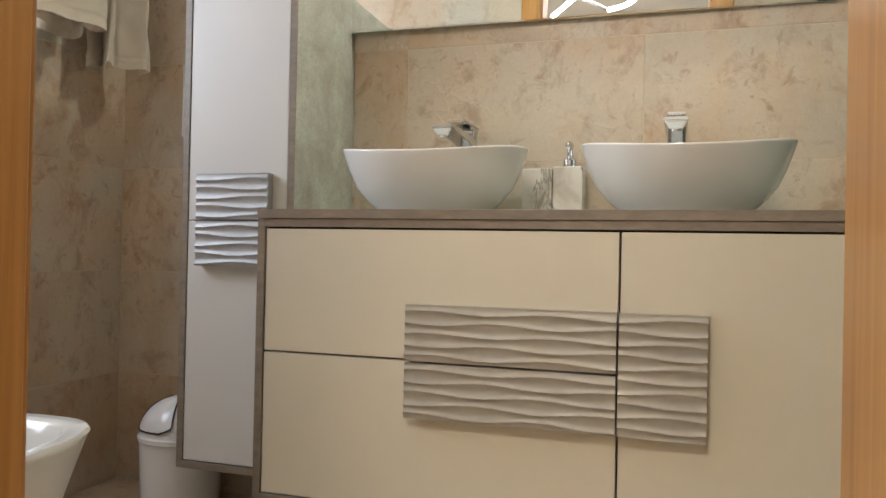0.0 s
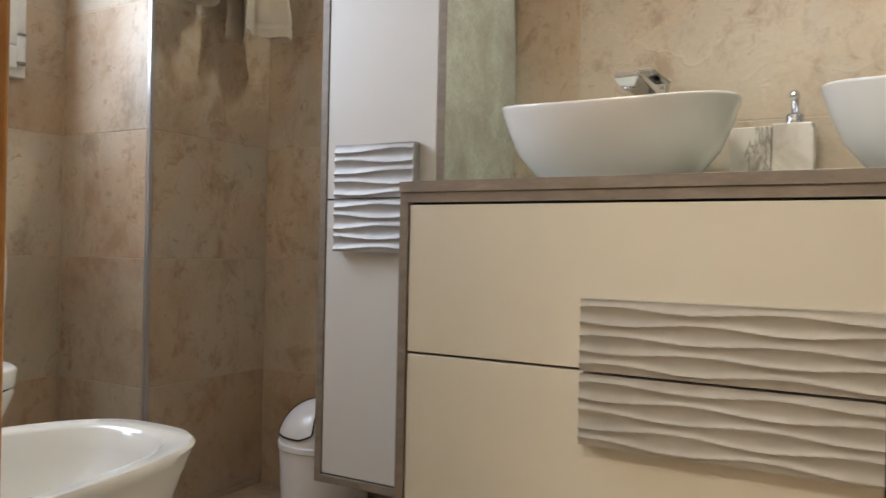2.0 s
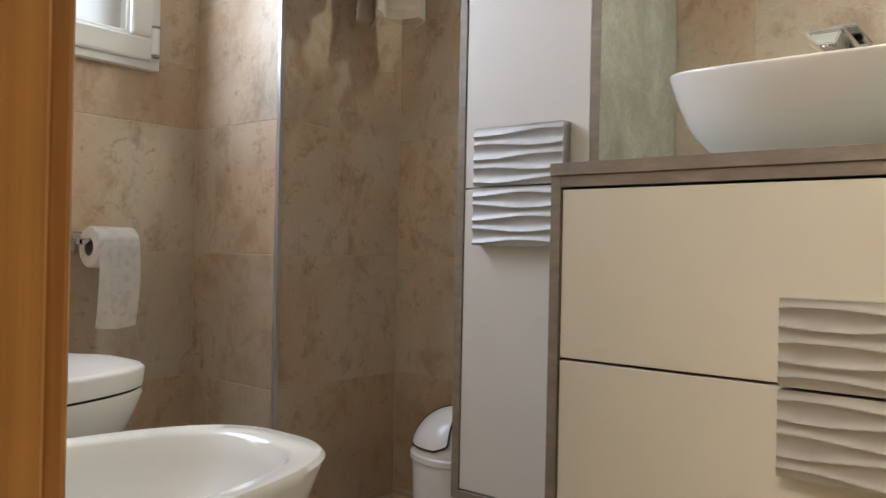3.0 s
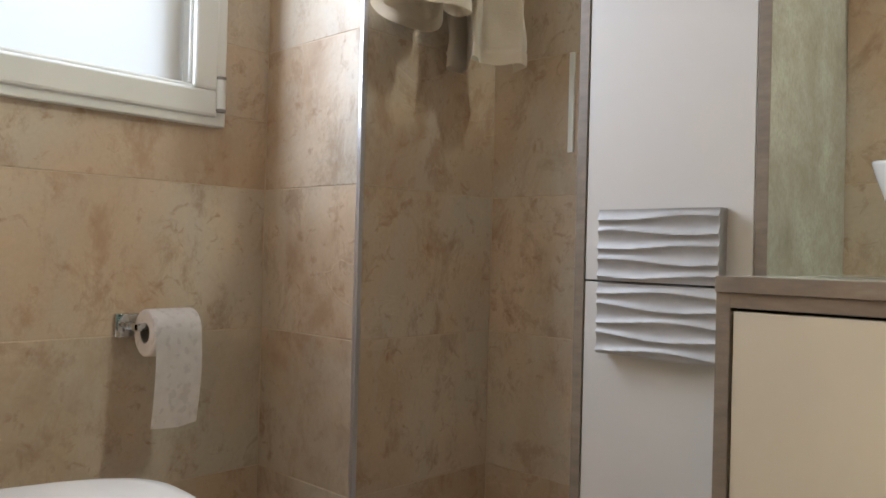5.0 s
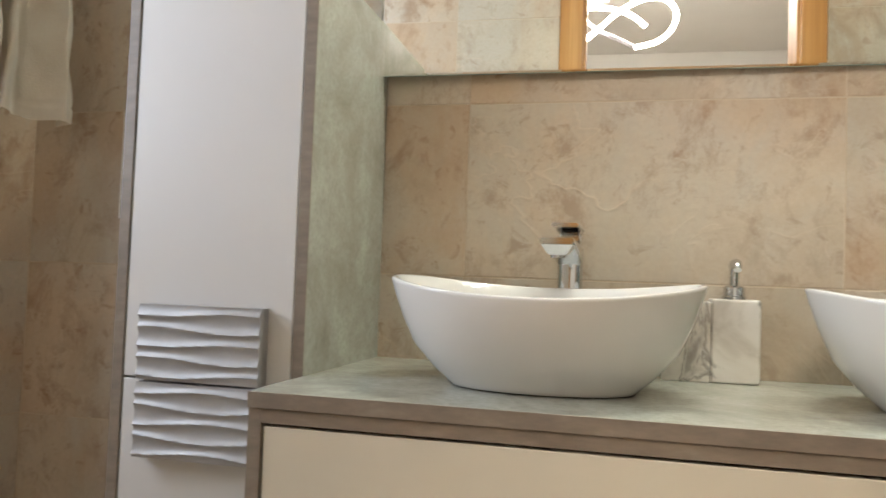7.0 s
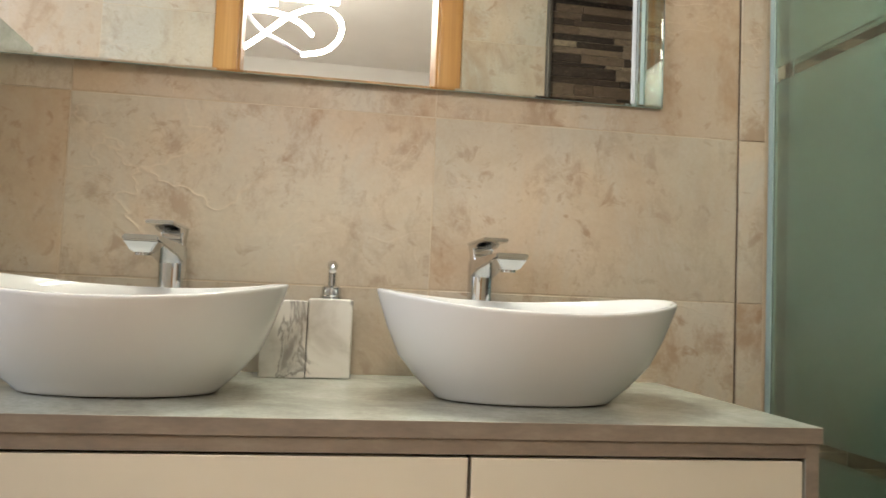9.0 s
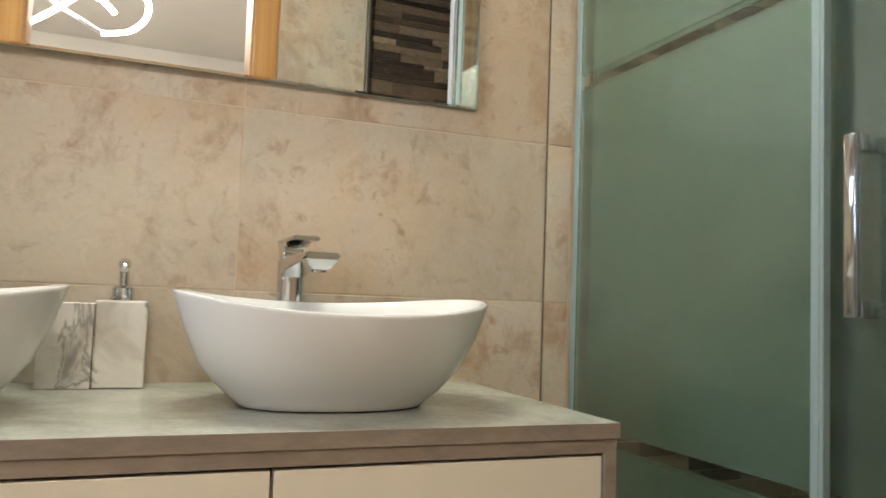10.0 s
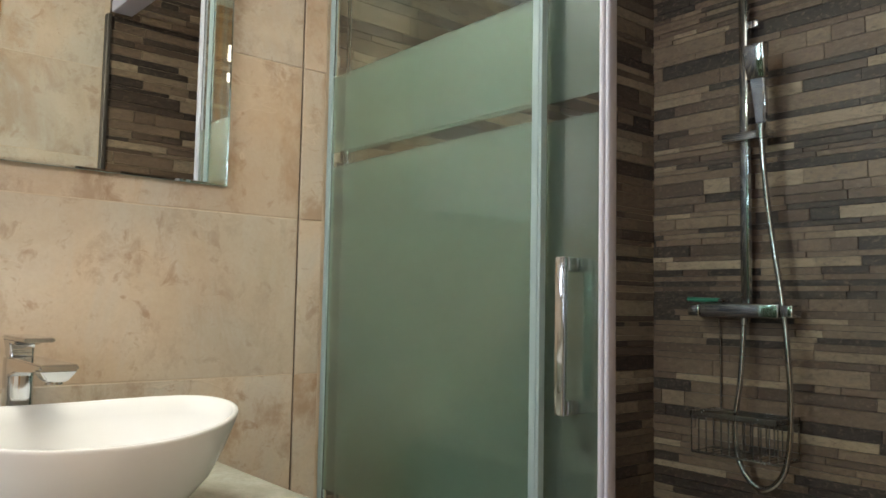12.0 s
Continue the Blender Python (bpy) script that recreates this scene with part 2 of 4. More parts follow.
_gr = STRIP.noise(30, 6, 0.7, (1, 1, 2.5), True, 0.8)
_c = STRIP.mix(STRIP.ramp(_gr, [(0.42, (0, 0, 0)), (0.72, (0.6, 0.6, 0.6))]), _base, (0.075, 0.050, 0.036))
_sp = STRIP.noise(75, 5, 0.65, (1, 1, 1.6), True, 0.6)
_c = STRIP.mix(STRIP.ramp(_sp, [(0.54, (0, 0, 0)), (0.70, (0.38, 0.38, 0.38))]), _c, (0.30, 0.215, 0.15))
STRIP.colour(STRIP.mix(STRIP.ramp(_sp, [(0.30, (0.6, 0.6, 0.6)), (0.44, (0, 0, 0))]), _c, (0.05, 0.034, 0.025)))
STRIP.bump(_gr, 0.6, 0.003).bump(_sp, 0.35, 0.002).bump(STRIP.noise(160), 0.2, 0.001)
STRIP_BACK = Mat("dark_joint", 0.8)
STRIP_BACK.colour((0.045, 0.033, 0.026))


# ---- mesh helpers ----
def M(m):
    return m.m if isinstance(m, Mat) else m


def finish(bm, name, smooth=None):
    bmesh.ops.recalc_face_normals(bm, faces=bm.faces)
    me = bpy.data.meshes.new(name)
    bm.to_mesh(me)
    bm.free()
    if smooth is not None:
        me.polygons.foreach_set("use_smooth", [True] * len(me.polygons))
        me.set_sharp_from_angle(angle=radians(smooth))
    return me


def part(name, bm, material, parent=None, label="", smooth=None):
    ob = new(name, finish(bm, name, smooth))
    ob.data.materials.append(M(material))
    if parent is not None:
        ob.parent = parent
        ob.matrix_parent_inverse = parent.matrix_basis.inverted()
    return tagged(ob, label)


def thing(name, at, label, category, group="", kind=""):
    ob = new(name)
    ob.empty_display_size = 0.1
    ob.matrix_basis = Matrix.Translation(at)
    return tagged(ob, label, category, group, kind)


def add_box(bm, x0, x1, y0, y1, z0, z1, bevel=0.0, seg=2):
    b = bmesh.new()
    bmesh.ops.create_cube(b, size=1.0)
    for v in b.verts:
        v.co = Vector(((x0 + x1) / 2 + v.co.x * (x1 - x0), (y0 + y1) / 2 + v.co.y * (y1 - y0), (z0 + z1) / 2 + v.co.z * (z1 - z0)))
    if bevel:
        bmesh.ops.bevel(b, geom=b.edges[:], offset=bevel, segments=seg, profile=0.5, affect="EDGES")
    merge(bm, b)
    return bm


def merge(bm, b):
    me = bpy.data.meshes.new("tmp")
    b.to_mesh(me)
    b.free()
    bm.from_mesh(me)
    bpy.data.meshes.remove(me)


def box(x0, x1, y0, y1, z0, z1, bevel=0.0, seg=2):
    return add_box(bmesh.new(), x0, x1, y0, y1, z0, z1, bevel, seg)


def loft(rings, close=True, cap_start=True, cap_end=True, bm=None):
    """Skin a list of rings of points."""
    bm = bm or bmesh.new()
    rows = [[bm.verts.new(p) for p in r] for r in rings]
    n = len(rows[0])
    for a, b in zip(rows, rows[1:]):
        for i in range(n if close else n - 1):
            j = (i + 1) % n
            bm.faces.new((a[i], a[j], b[j], b[i]))
    if cap_start:
        bm.faces.new(rows[0])
    if cap_end:
        bm.faces.new(rows[-1])
    return bm


def tube(points, r, n=12, bm=None, caps=True):
    """A round tube along points; r is a number or one for each point."""
    pts = [Vector(p) for p in points]
    rings = []
    up = None
    for i, p in enumerate(pts):
        d = (pts[min(i + 1, len(pts) - 1)] - pts[max(i - 1, 0)]).normalized()
        if up is None:
            up = Vector((0, 0, 1)) if abs(d.z) < 0.9 else Vector((0, 1, 0))
        a = d.cross(up).normalized()
        up = a.cross(d).normalized()
        rr = r[i] if isinstance(r, (list, tuple)) else r
        rings.append([p + rr * (math.cos(2 * math.pi * k / n) * a + math.sin(2 * math.pi * k / n) * up) for k in range(n)])
    return loft(rings, True, caps, caps, bm)


def spline(points, steps=8, closed=False):
    """Catmull-Rom points through the given ones."""
    p = [Vector(q) for q in points]
    n = len(p)
    out = []
    for i in range(n if closed else n - 1):
        q = [p[(i + k) % n] if closed else p[max(0, min(n - 1, i + k))] for k in (-1, 0, 1, 2)]
        for s in range(steps):
            t = s / steps
            out.append(0.5 * ((2 * q[1]) + (q[2] - q[0]) * t + (2 * q[0] - 5 * q[1] + 4 * q[2] - q[3]) * t * t + (3 * q[1] - q[0] - 3 * q[2] + q[3]) * t ** 3))
    if not closed:
        out.append(p[-1])
    return out


def oval(cx, cy, z, a, b, n=48, power=2.0, lift=None):
    pts = []
    for k in range(n):
        t = 2 * math.pi * k / n
        c, s = math.cos(t), math.sin(t)
        x = math.copysign(abs(c) ** (2 / power), c) * a
        y = math.copysign(abs(s) ** (2 / power), s) * b
        pts.append(Vector((cx + x, cy + y, z + (lift(c, s) if lift else 0))))
    return pts


# ---- the setting ----
def plain(name, bm, material, label, category):
    return tagged(part(name, bm, material), label, category, kind="structure")


def cut(rects, hole):
    out = []
    a0, a1, b0, b1 = hole
    for x0, x1, z0, z1 in rects:
        if x1 <= a0 or x0 >= a1 or z1 <= b0 or z0 >= b1:
            out.append((x0, x1, z0, z1))
            continue
        if z0 < b0:
            out.append((x0, x1, z0, b0))
        if z1 > b1:
            out.append((x0, x1, b1, z1))
        lo, hi = max(z0, b0), min(z1, b1)
        if x0 < a0:
            out.append((x0, a0, lo, hi))
        if x1 > a1:
            out.append((a1, x1, lo, hi))
    return [r for r in out if r[1] - r[0] > 0.012 and r[3] - r[2] > 0.012]


TILE_MESHES = {}


def tile_mesh(w, h, depth, material, name, ch=0.0008):
    key = (round(w, 4), round(h, 4), depth, M(material).name, name)
    if key not in TILE_MESHES:
        bm = bmesh.new()
        rings = [[Vector((sx * (w / 2 - c), sy * (h / 2 - c), z)) for sx, sy in ((-1, -1), (1, -1), (1, 1), (-1, 1))] for z, c in ((-depth, 0), (-ch, 0), (0, ch))]
        loft(rings, bm=bm)
        me = finish(bm, name)
        me.materials.append(M(material))
        TILE_MESHES[key] = me
    return TILE_MESHES[key]


def lay(parent, facing, plane, u0, u1, z0, z1, joint=0.0, material=None, holes=(), gap=0.0020, w=TILE_W, h=TILE_H, row=ROW0, depth=0.008, name="tile"):
    """Lays rectangular tiles, each its own object, on a wall that faces +x, -x, +y, -y or +z."""
    turn = {"-y": Matrix(((1, 0, 0), (0, 0, -1), (0, 1, 0))), "+y": Matrix(((-1, 0, 0), (0, 0, 1), (0, 1, 0))),
            "+x": Matrix(((0, 0, 1), (1, 0, 0), (0, 1, 0))), "-x": Matrix(((0, 0, -1), (-1, 0, 0), (0, 1, 0))), "+z": Matrix.Identity(3)}[facing].to_4x4()
    a = math.floor((u0 - joint) / w)
    b = math.floor((z0 - row) / h)
    rects = []
    for i in range(a, math.ceil((u1 - joint) / w)):
        for j in range(b, math.ceil((z1 - row) / h)):
            r = (max(u0, joint + i * w), min(u1, joint + (i + 1) * w), max(z0, row + j * h), min(z1, row + (j + 1) * h))
            if r[1] - r[0] > 0.012 and r[3] - r[2] > 0.012:
                rects.append(r)
    for hole in holes:
        rects = cut(rects, hole)
    for x0, x1, y0, y1 in rects:
        me = tile_mesh(x1 - x0 - gap, y1 - y0 - gap, depth, material or TILE, name)
        ob = new(name, me)
        u, v = (x0 + x1) / 2, (y0 + y1) / 2
        lift = random.uniform(-0.0005, 0.0003)
        at = {"y": (u, plane + (lift if facing[0] == "+" else -lift), v), "x": (plane + (lift if facing[0] == "+" else -lift), u, v), "z": (u, v, plane + lift)}[facing[1]]
        ob.matrix_basis = Matrix.Translation(at) @ turn @ pose(0, 0, 0, random.uniform(-0.05, 0.05), random.uniform(-0.05, 0.05))
        ob.parent = parent


B = 0.0011  # depth of the joints behind the tile faces
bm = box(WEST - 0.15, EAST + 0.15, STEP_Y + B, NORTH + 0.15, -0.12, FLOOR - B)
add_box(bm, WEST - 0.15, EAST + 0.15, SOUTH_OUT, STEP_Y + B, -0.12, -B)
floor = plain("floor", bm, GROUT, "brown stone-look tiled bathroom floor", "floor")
wall_north = plain("wall_north", box(WEST - 0.15, EAST + 0.15, NORTH + B, NORTH + 0.15, -0.12, CEIL), GROUT, "beige stone-look tiled wall behind the washbasins", "wall")
wall_east = plain("wall_east", box(EAST + 0.006, EAST + 0.15, SOUTH - 0.12, NORTH + B, -0.12, CEIL), STRIP_BACK, "shower wall clad in brown stone strips", "wall")

WIN_Y0, WIN_Y1, WIN_Z0, WIN_Z1 = 0.640, 1.313, 1.255, 2.230
bm = bmesh.new()
for y0, y1, z0, z1 in cut([(SOUTH - 0.12, NORTH + B, -0.12, CEIL)], (WIN_Y0, WIN_Y1, WIN_Z0, WIN_Z1)):
    add_box(bm, WEST - 0.20, WEST - B, y0, y1, z0, z1)
wall_west = plain("wall_west", bm, GROUT, "beige stone-look tiled wall with a window", "wall")
bm = bmesh.new()
for x0, x1, z0, z1 in cut([(WEST - 0.20, EAST + 0.15, -0.12, CEIL)], (DOOR_L - 0.03, DOOR_R + 0.03, -0.13, DOOR_H + 0.03)):
    add_box(bm, x0, x1, SOUTH_OUT, SOUTH - B, z0, z1)
wall_south = plain("wall_south", bm, GROUT, "beige stone-look tiled wall round the doorway", "wall")
duct = plain("duct_wall", box(WEST - B, COL_X - B, COL_Y + B, NORTH + B, FLOOR, CEIL), GROUT, "tiled boxed-in duct in the corner", "wall")
ceiling = plain("ceiling", box(WEST - 0.2, EAST + 0.15, SOUTH_OUT, NORTH + 0.15, CEIL, CEIL + 0.1), PAINT, "smooth white painted ceiling", "ceiling")
trim = plain("trim", box(COL_X - 0.009, COL_X + 0.0025, COL_Y - 0.0025, COL_Y + 0.009, FLOOR, CEIL, 0.002), STEEL, "satin steel edge trim on the tiled corner", "trim")

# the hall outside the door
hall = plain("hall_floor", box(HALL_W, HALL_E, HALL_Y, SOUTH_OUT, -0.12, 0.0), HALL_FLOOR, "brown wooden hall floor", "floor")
plain("hall_ceiling", box(HALL_W, HALL_E, HALL_Y, SOUTH_OUT, CEIL + 0.002, CEIL + 0.1), PAINT, "white hall ceiling", "ceiling")
bm = box(HALL_W - 0.1, HALL_E + 0.1, HALL_Y - 0.1, HALL_Y, -0.12, CEIL + 0.1)
add_box(bm, HALL_W - 0.1, HALL_W, HALL_Y, SOUTH_OUT, -0.12, CEIL + 0.1)
add_box(bm, HALL_E, HALL_E + 0.1, HALL_Y, SOUTH_OUT, -0.12, CEIL + 0.1)
plain("hall_wall", bm, PAINT, "plain white painted hall walls", "wall")
bm = bmesh.new()
for x0, x1, z0, z1 in cut([(HALL_W, HALL_E, 0.0, CEIL)], (DOOR_L - 0.03, DOOR_R + 0.03, -0.1, DOOR_H + 0.03)):
    add_box(bm, x0, x1, SOUTH_OUT - 0.008, SOUTH_OUT - 0.001, z0, z1)
plain("hall_plaster", bm, PAINT, "white plaster on the hall side of the door wall", "wall")


# door frame: lining, stops and casings
def door_frame():
    d = thing("door_1", ((DOOR_L + DOOR_R) / 2, (SOUTH + SOUTH_OUT) / 2, 0), "orange varnished wooden door frame, standing open without a leaf", "door frame", kind="structure")
    y0, y1 = SOUTH_OUT - 0.012, SOUTH + 0.003
    part("jamb", box(DOOR_L - 0.028, DOOR_L, y0, y1, 0, DOOR_H, 0.002), WOOD, d)
    part("jamb", box(DOOR_R, DOOR_R + 0.028, y0, y1, 0, DOOR_H, 0.002), WOOD, d)
    part("head", box(DOOR_L - 0.028, DOOR_R + 0.028, y0, y1, DOOR_H, DOOR_H + 0.028, 0.002), WOOD, d)
    for a, b in ((SOUTH + 0.003, SOUTH + 0.017), (SOUTH_OUT - 0.026, SOUTH_OUT - 0.012)):
        part("casing", box(DOOR_L - 0.088, DOOR_L - 0.008, a, b, 0, DOOR_H + 0.008, 0.004, 3), WOOD, d)
        part("casing", box(DOOR_R + 0.008, DOOR_R + 0.088, a, b, 0, DOOR_H + 0.008, 0.004, 3), WOOD, d)
        part("casing", box(DOOR_L - 0.088, DOOR_R + 0.088, a, b, DOOR_H + 0.010, DOOR_H + 0.09, 0.004, 3), WOOD, d)
    return d


door_frame()


# ---- window ----
def window():
    w = thing("window_1", (WEST, (WIN_Y0 + WIN_Y1) / 2, WIN_Z0), "white plastic bathroom window, closed, daylight behind", "window", kind="structure")

    def border(name, x0, x1, y0, y1, z0, z1, t, bev):
        for a in ((y0, y1, z0, z0 + t), (y0, y1, z1 - t, z1), (y0, y0 + t, z0 + t, z1 - t), (y1 - t, y1, z0 + t, z1 - t)):
            part(name, box(x0, x1, *a, bev), PVC, w)

    border("outer_frame", WEST - 0.06, WEST + 0.020, WIN_Y0 - 0.03, WIN_Y1 + 0.03, WIN_Z0 - 0.03, WIN_Z1 + 0.03, 0.042, 0.003)
    border("sash", WEST - 0.035, WEST + 0.029, WIN_Y0 - 0.012, WIN_Y1 + 0.008, WIN_Z0 - 0.012, WIN_Z1 + 0.012, 0.054, 0.006)
    border("glazing_bead", WEST - 0.02, WEST + 0.020, WIN_Y0 + 0.040, WIN_Y1 - 0.044, WIN_Z0 + 0.040, WIN_Z1 - 0.040, 0.010, 0.003)
    pane = part("pane", box(WEST - 0.012, WEST - 0.006, WIN_Y0 + 0.045, WIN_Y1 - 0.049, WIN_Z0 + 0.045, WIN_Z1 - 0.045), PANE, w, "softly frosted glass pane")
    pane.visible_shadow = False
    for z in (WIN_Z0 + 0.035, WIN_Z1 - 0.085):
        h = part("hinge", tube([(WEST + 0.026, WIN_Y1 + 0.014, z - 0.034), (WEST + 0.026, WIN_Y1 + 0.014, z + 0.034)], 0.0105, 14), PVC, w, smooth=40)
        # grey rings put the shade of the end gaps into colour
        for k in (-0.033, 0.033):
            part("hinge_gap_shade", tube([(WEST + 0.026, WIN_Y1 + 0.014, z + k - 0.003), (WEST + 0.026, WIN_Y1 + 0.014, z + k + 0.003)], 0.0112, 14), RUBBER, h, "grey ring drawn as shade at the hinge end", smooth=40)


window()
OUT = Mat("bright_overcast_sky", 1.0)
OUT.colour((0.3, 0.3, 0.3))
OUT.b.inputs["Emission Color"].default_value, OUT.b.inputs["Emission Strength"].default_value = (0.90, 0.95, 1.0, 1), 1.05
plain("backdrop", box(WEST - 3.02, WEST - 3.0, -4, 6, -1, 6), OUT, "plain bright sky outside the window", "backdrop")
tagged(part("cable", tube(spline([(WEST - 2.995, -3.9, 4.35), (WEST - 1.2, 0.6, 2.30), (WEST - 2.995, 5.9, 1.95)], 8), 0.018, 8), RUBBER), "grey cable hanging outside the window", "cable")


# ---- vanity ----
def relief(x0, x1, z0, z1, y_back, depth, phase, seed, pitch=0.0212):
    """A handle panel with horizontal, undulating scalloped ridges; it faces -y."""
    nx, nz = max(12, int((x1 - x0) / 0.006)), max(12, int((z1 - z0) / 0.0017))
    rng = random.Random(seed)
    n = int((z1 - z0) / pitch) + 4
    shift = [rng.uniform(-0.4, 0.4) + (k % 2) * math.pi for k in range(n)]
    amp = [rng.uniform(0.0030, 0.0042) for k in range(n)]

    def crest(k, x):
        return z1 + pitch * 1.35 - k * pitch + amp[k] * math.sin(2 * math.pi * x / 0.235 + shift[k] + phase)

    bm = bmesh.new()
    grid = []
    for j in range(nz + 1):
        z = z0 + (z1 - z0) * j / nz
        line = []
        for i in range(nx + 1):
            x = x0 + (x1 - x0) * i / nx
            k = 0
            while k < n - 2 and crest(k + 1, x) > z:
                k += 1
            a, b = crest(k, x), crest(k + 1, x)
            u = min(1, max(0, (a - z) / max(a - b, 1e-4)))
            h = (1 - u) ** 2.5 * 0.9 + u ** 2
            line.append(bm.verts.new((x, y_back - depth + 0.008 - 0.008 * min(1, h), z)))
        grid.append(line)
    for j in range(nz):
        for i in range(nx):
            bm.faces.new((grid[j][i], grid[j][i + 1], grid[j + 1][i + 1], grid[j + 1][i]))
    rim = grid[0][:] + [r[-1] for r in grid[1:]] + grid[-1][-2::-1] + [r[0] for r in grid[-2:0:-1]]
    back = [bm.verts.new((v.co.x, y_back, v.co.z)) for v in rim]
    for i in range(len(rim)):
        j = (i + 1) % len(rim)
        bm.faces.new((rim[i], rim[j], back[j], back[i]))
    bm.faces.new(back)
    return bm


GAP_X, GAP_Z, VAN_B = -0.0600, 0.6635, 0.350
FACE = VAN_Y + 0.002


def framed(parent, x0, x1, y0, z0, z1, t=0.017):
    """The four panels of a wall cabinet's carcass, each with a front edge painted brown as shade."""
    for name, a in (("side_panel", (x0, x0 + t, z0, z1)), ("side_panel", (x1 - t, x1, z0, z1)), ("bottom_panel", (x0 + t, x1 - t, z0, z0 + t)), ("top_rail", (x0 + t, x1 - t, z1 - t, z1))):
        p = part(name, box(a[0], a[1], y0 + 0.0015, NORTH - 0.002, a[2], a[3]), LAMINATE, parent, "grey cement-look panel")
        part("edging", box(a[0], a[1], y0, y0 + 0.0015, a[2], a[3], 0.0004, 1), SHADED_EDGE, p, "laminate edge, shade painted in as brown")


def vanity():
    v = thing("vanity_cabinet", ((VAN_L + VAN_R) / 2, 1.6, VAN_B), "wall-hung cream vanity cabinet with wavy relief handles in a warm-lit tone", "cabinet")
    t = 0.017
    framed(v, VAN_L, VAN_R, VAN_Y, VAN_B, TOP_Z - 0.0195, t)
    # solid black block: puts the shade into the gaps between the fronts
    part("body", box(VAN_L + t, VAN_R - t, FACE + 0.020, NORTH - 0.004, VAN_B + t, TOP_Z - 0.038), GAP_SHADE, v, "black block giving the front gaps their shade")
    top, low = TOP_Z - 0.0405, VAN_B + t + 0.003
    g = 0.0020
    for name, x0, x1, z0, z1 in (("drawer_front", VAN_L + t + 0.003, GAP_X - g, GAP_Z + g, top), ("drawer_front", VAN_L + t + 0.003, GAP_X - g, low, GAP_Z - g),
                                 ("door", GAP_X + g, VAN_R - t - 0.003, low, top)):
        p = part(name, box(x0, x1, FACE, FACE + 0.019, z0, z1, 0.0012), CREAM, v)
        if name == "door":
            part("handle", relief(GAP_X + g, 0.092, 0.555, 0.774, FACE + 0.001, 0.029, 0.35, 3), SILVER_WARM, p, "wavy relief handle, warm light in its colour", smooth=50)
        elif z0 > 0.6:
            part("handle", relief(-0.4625, GAP_X - g, GAP_Z + g, 0.774, FACE + 0.001, 0.029, 0.0, 1), SILVER_WARM, p, "wavy relief handle, warm light in its colour", smooth=50)
        else:
            part("handle", relief(-0.4625, GAP_X - g, 0.555, GAP_Z - g, FACE + 0.001, 0.029, 0.6, 2), SILVER_WARM, p, "wavy relief handle, warm light in its colour", smooth=50)
    return v


vanity()
worktop = thing("worktop", ((VAN_L + VAN_R) / 2, 1.6, TOP_Z - 0.019), "grey cement-look laminate worktop, edges painted brown as shade", "worktop")
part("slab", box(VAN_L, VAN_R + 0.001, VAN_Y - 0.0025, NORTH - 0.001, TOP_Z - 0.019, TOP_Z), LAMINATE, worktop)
part("edging", box(VAN_L, VAN_R + 0.001, VAN_Y - 0.004, VAN_Y - 0.0025, TOP_Z - 0.019, TOP_Z, 0.0005, 1), SHADED_EDGE, worktop, "laminate edge, shade painted in as brown")
part("edging", box(VAN_R + 0.001, VAN_R + 0.0025, VAN_Y - 0.004, NORTH - 0.001, TOP_Z - 0.019, TOP_Z, 0.0005, 1), SHADED_EDGE, worktop, "laminate edge, shade painted in as brown")


def tall_cabinet():
    top, t = TALL_T, 0.017
    c = thing("tall_cabinet", ((TALL_L + TALL_R) / 2, 1.69, TALL_B), "tall narrow white wall cabinet with a grey frame", "cabinet")
    framed(c, TALL_L, TALL_R, TALL_Y, TALL_B, top, t)
    # black filler again, painting the shade between the two doors
    part("body", box(TALL_L + t, TALL_R - t, TALL_Y + 0.024, NORTH - 0.004, TALL_B + t, top - t), GAP_SHADE, c, "black block giving the front gaps their shade")
    for z0, z1, h0, h1, s in ((0.9425, top - t - 0.003, 0.9425, 1.049, 5), (TALL_B + t + 0.003, 0.9395, 0.834, 0.9395, 6)):
        d = part("door", box(TALL_L + t + 0.002, TALL_R - t - 0.002, TALL_Y + 0.002, TALL_Y + 0.021, z0, z1, 0.0012), WHITE, c)
        part("handle", relief(-1.046, -0.858, h0, h1, TALL_Y + 0.003, 0.030, 1.3 * s, s), SILVER, d, "wavy grey relief handle", smooth=50)


tall_cabinet()


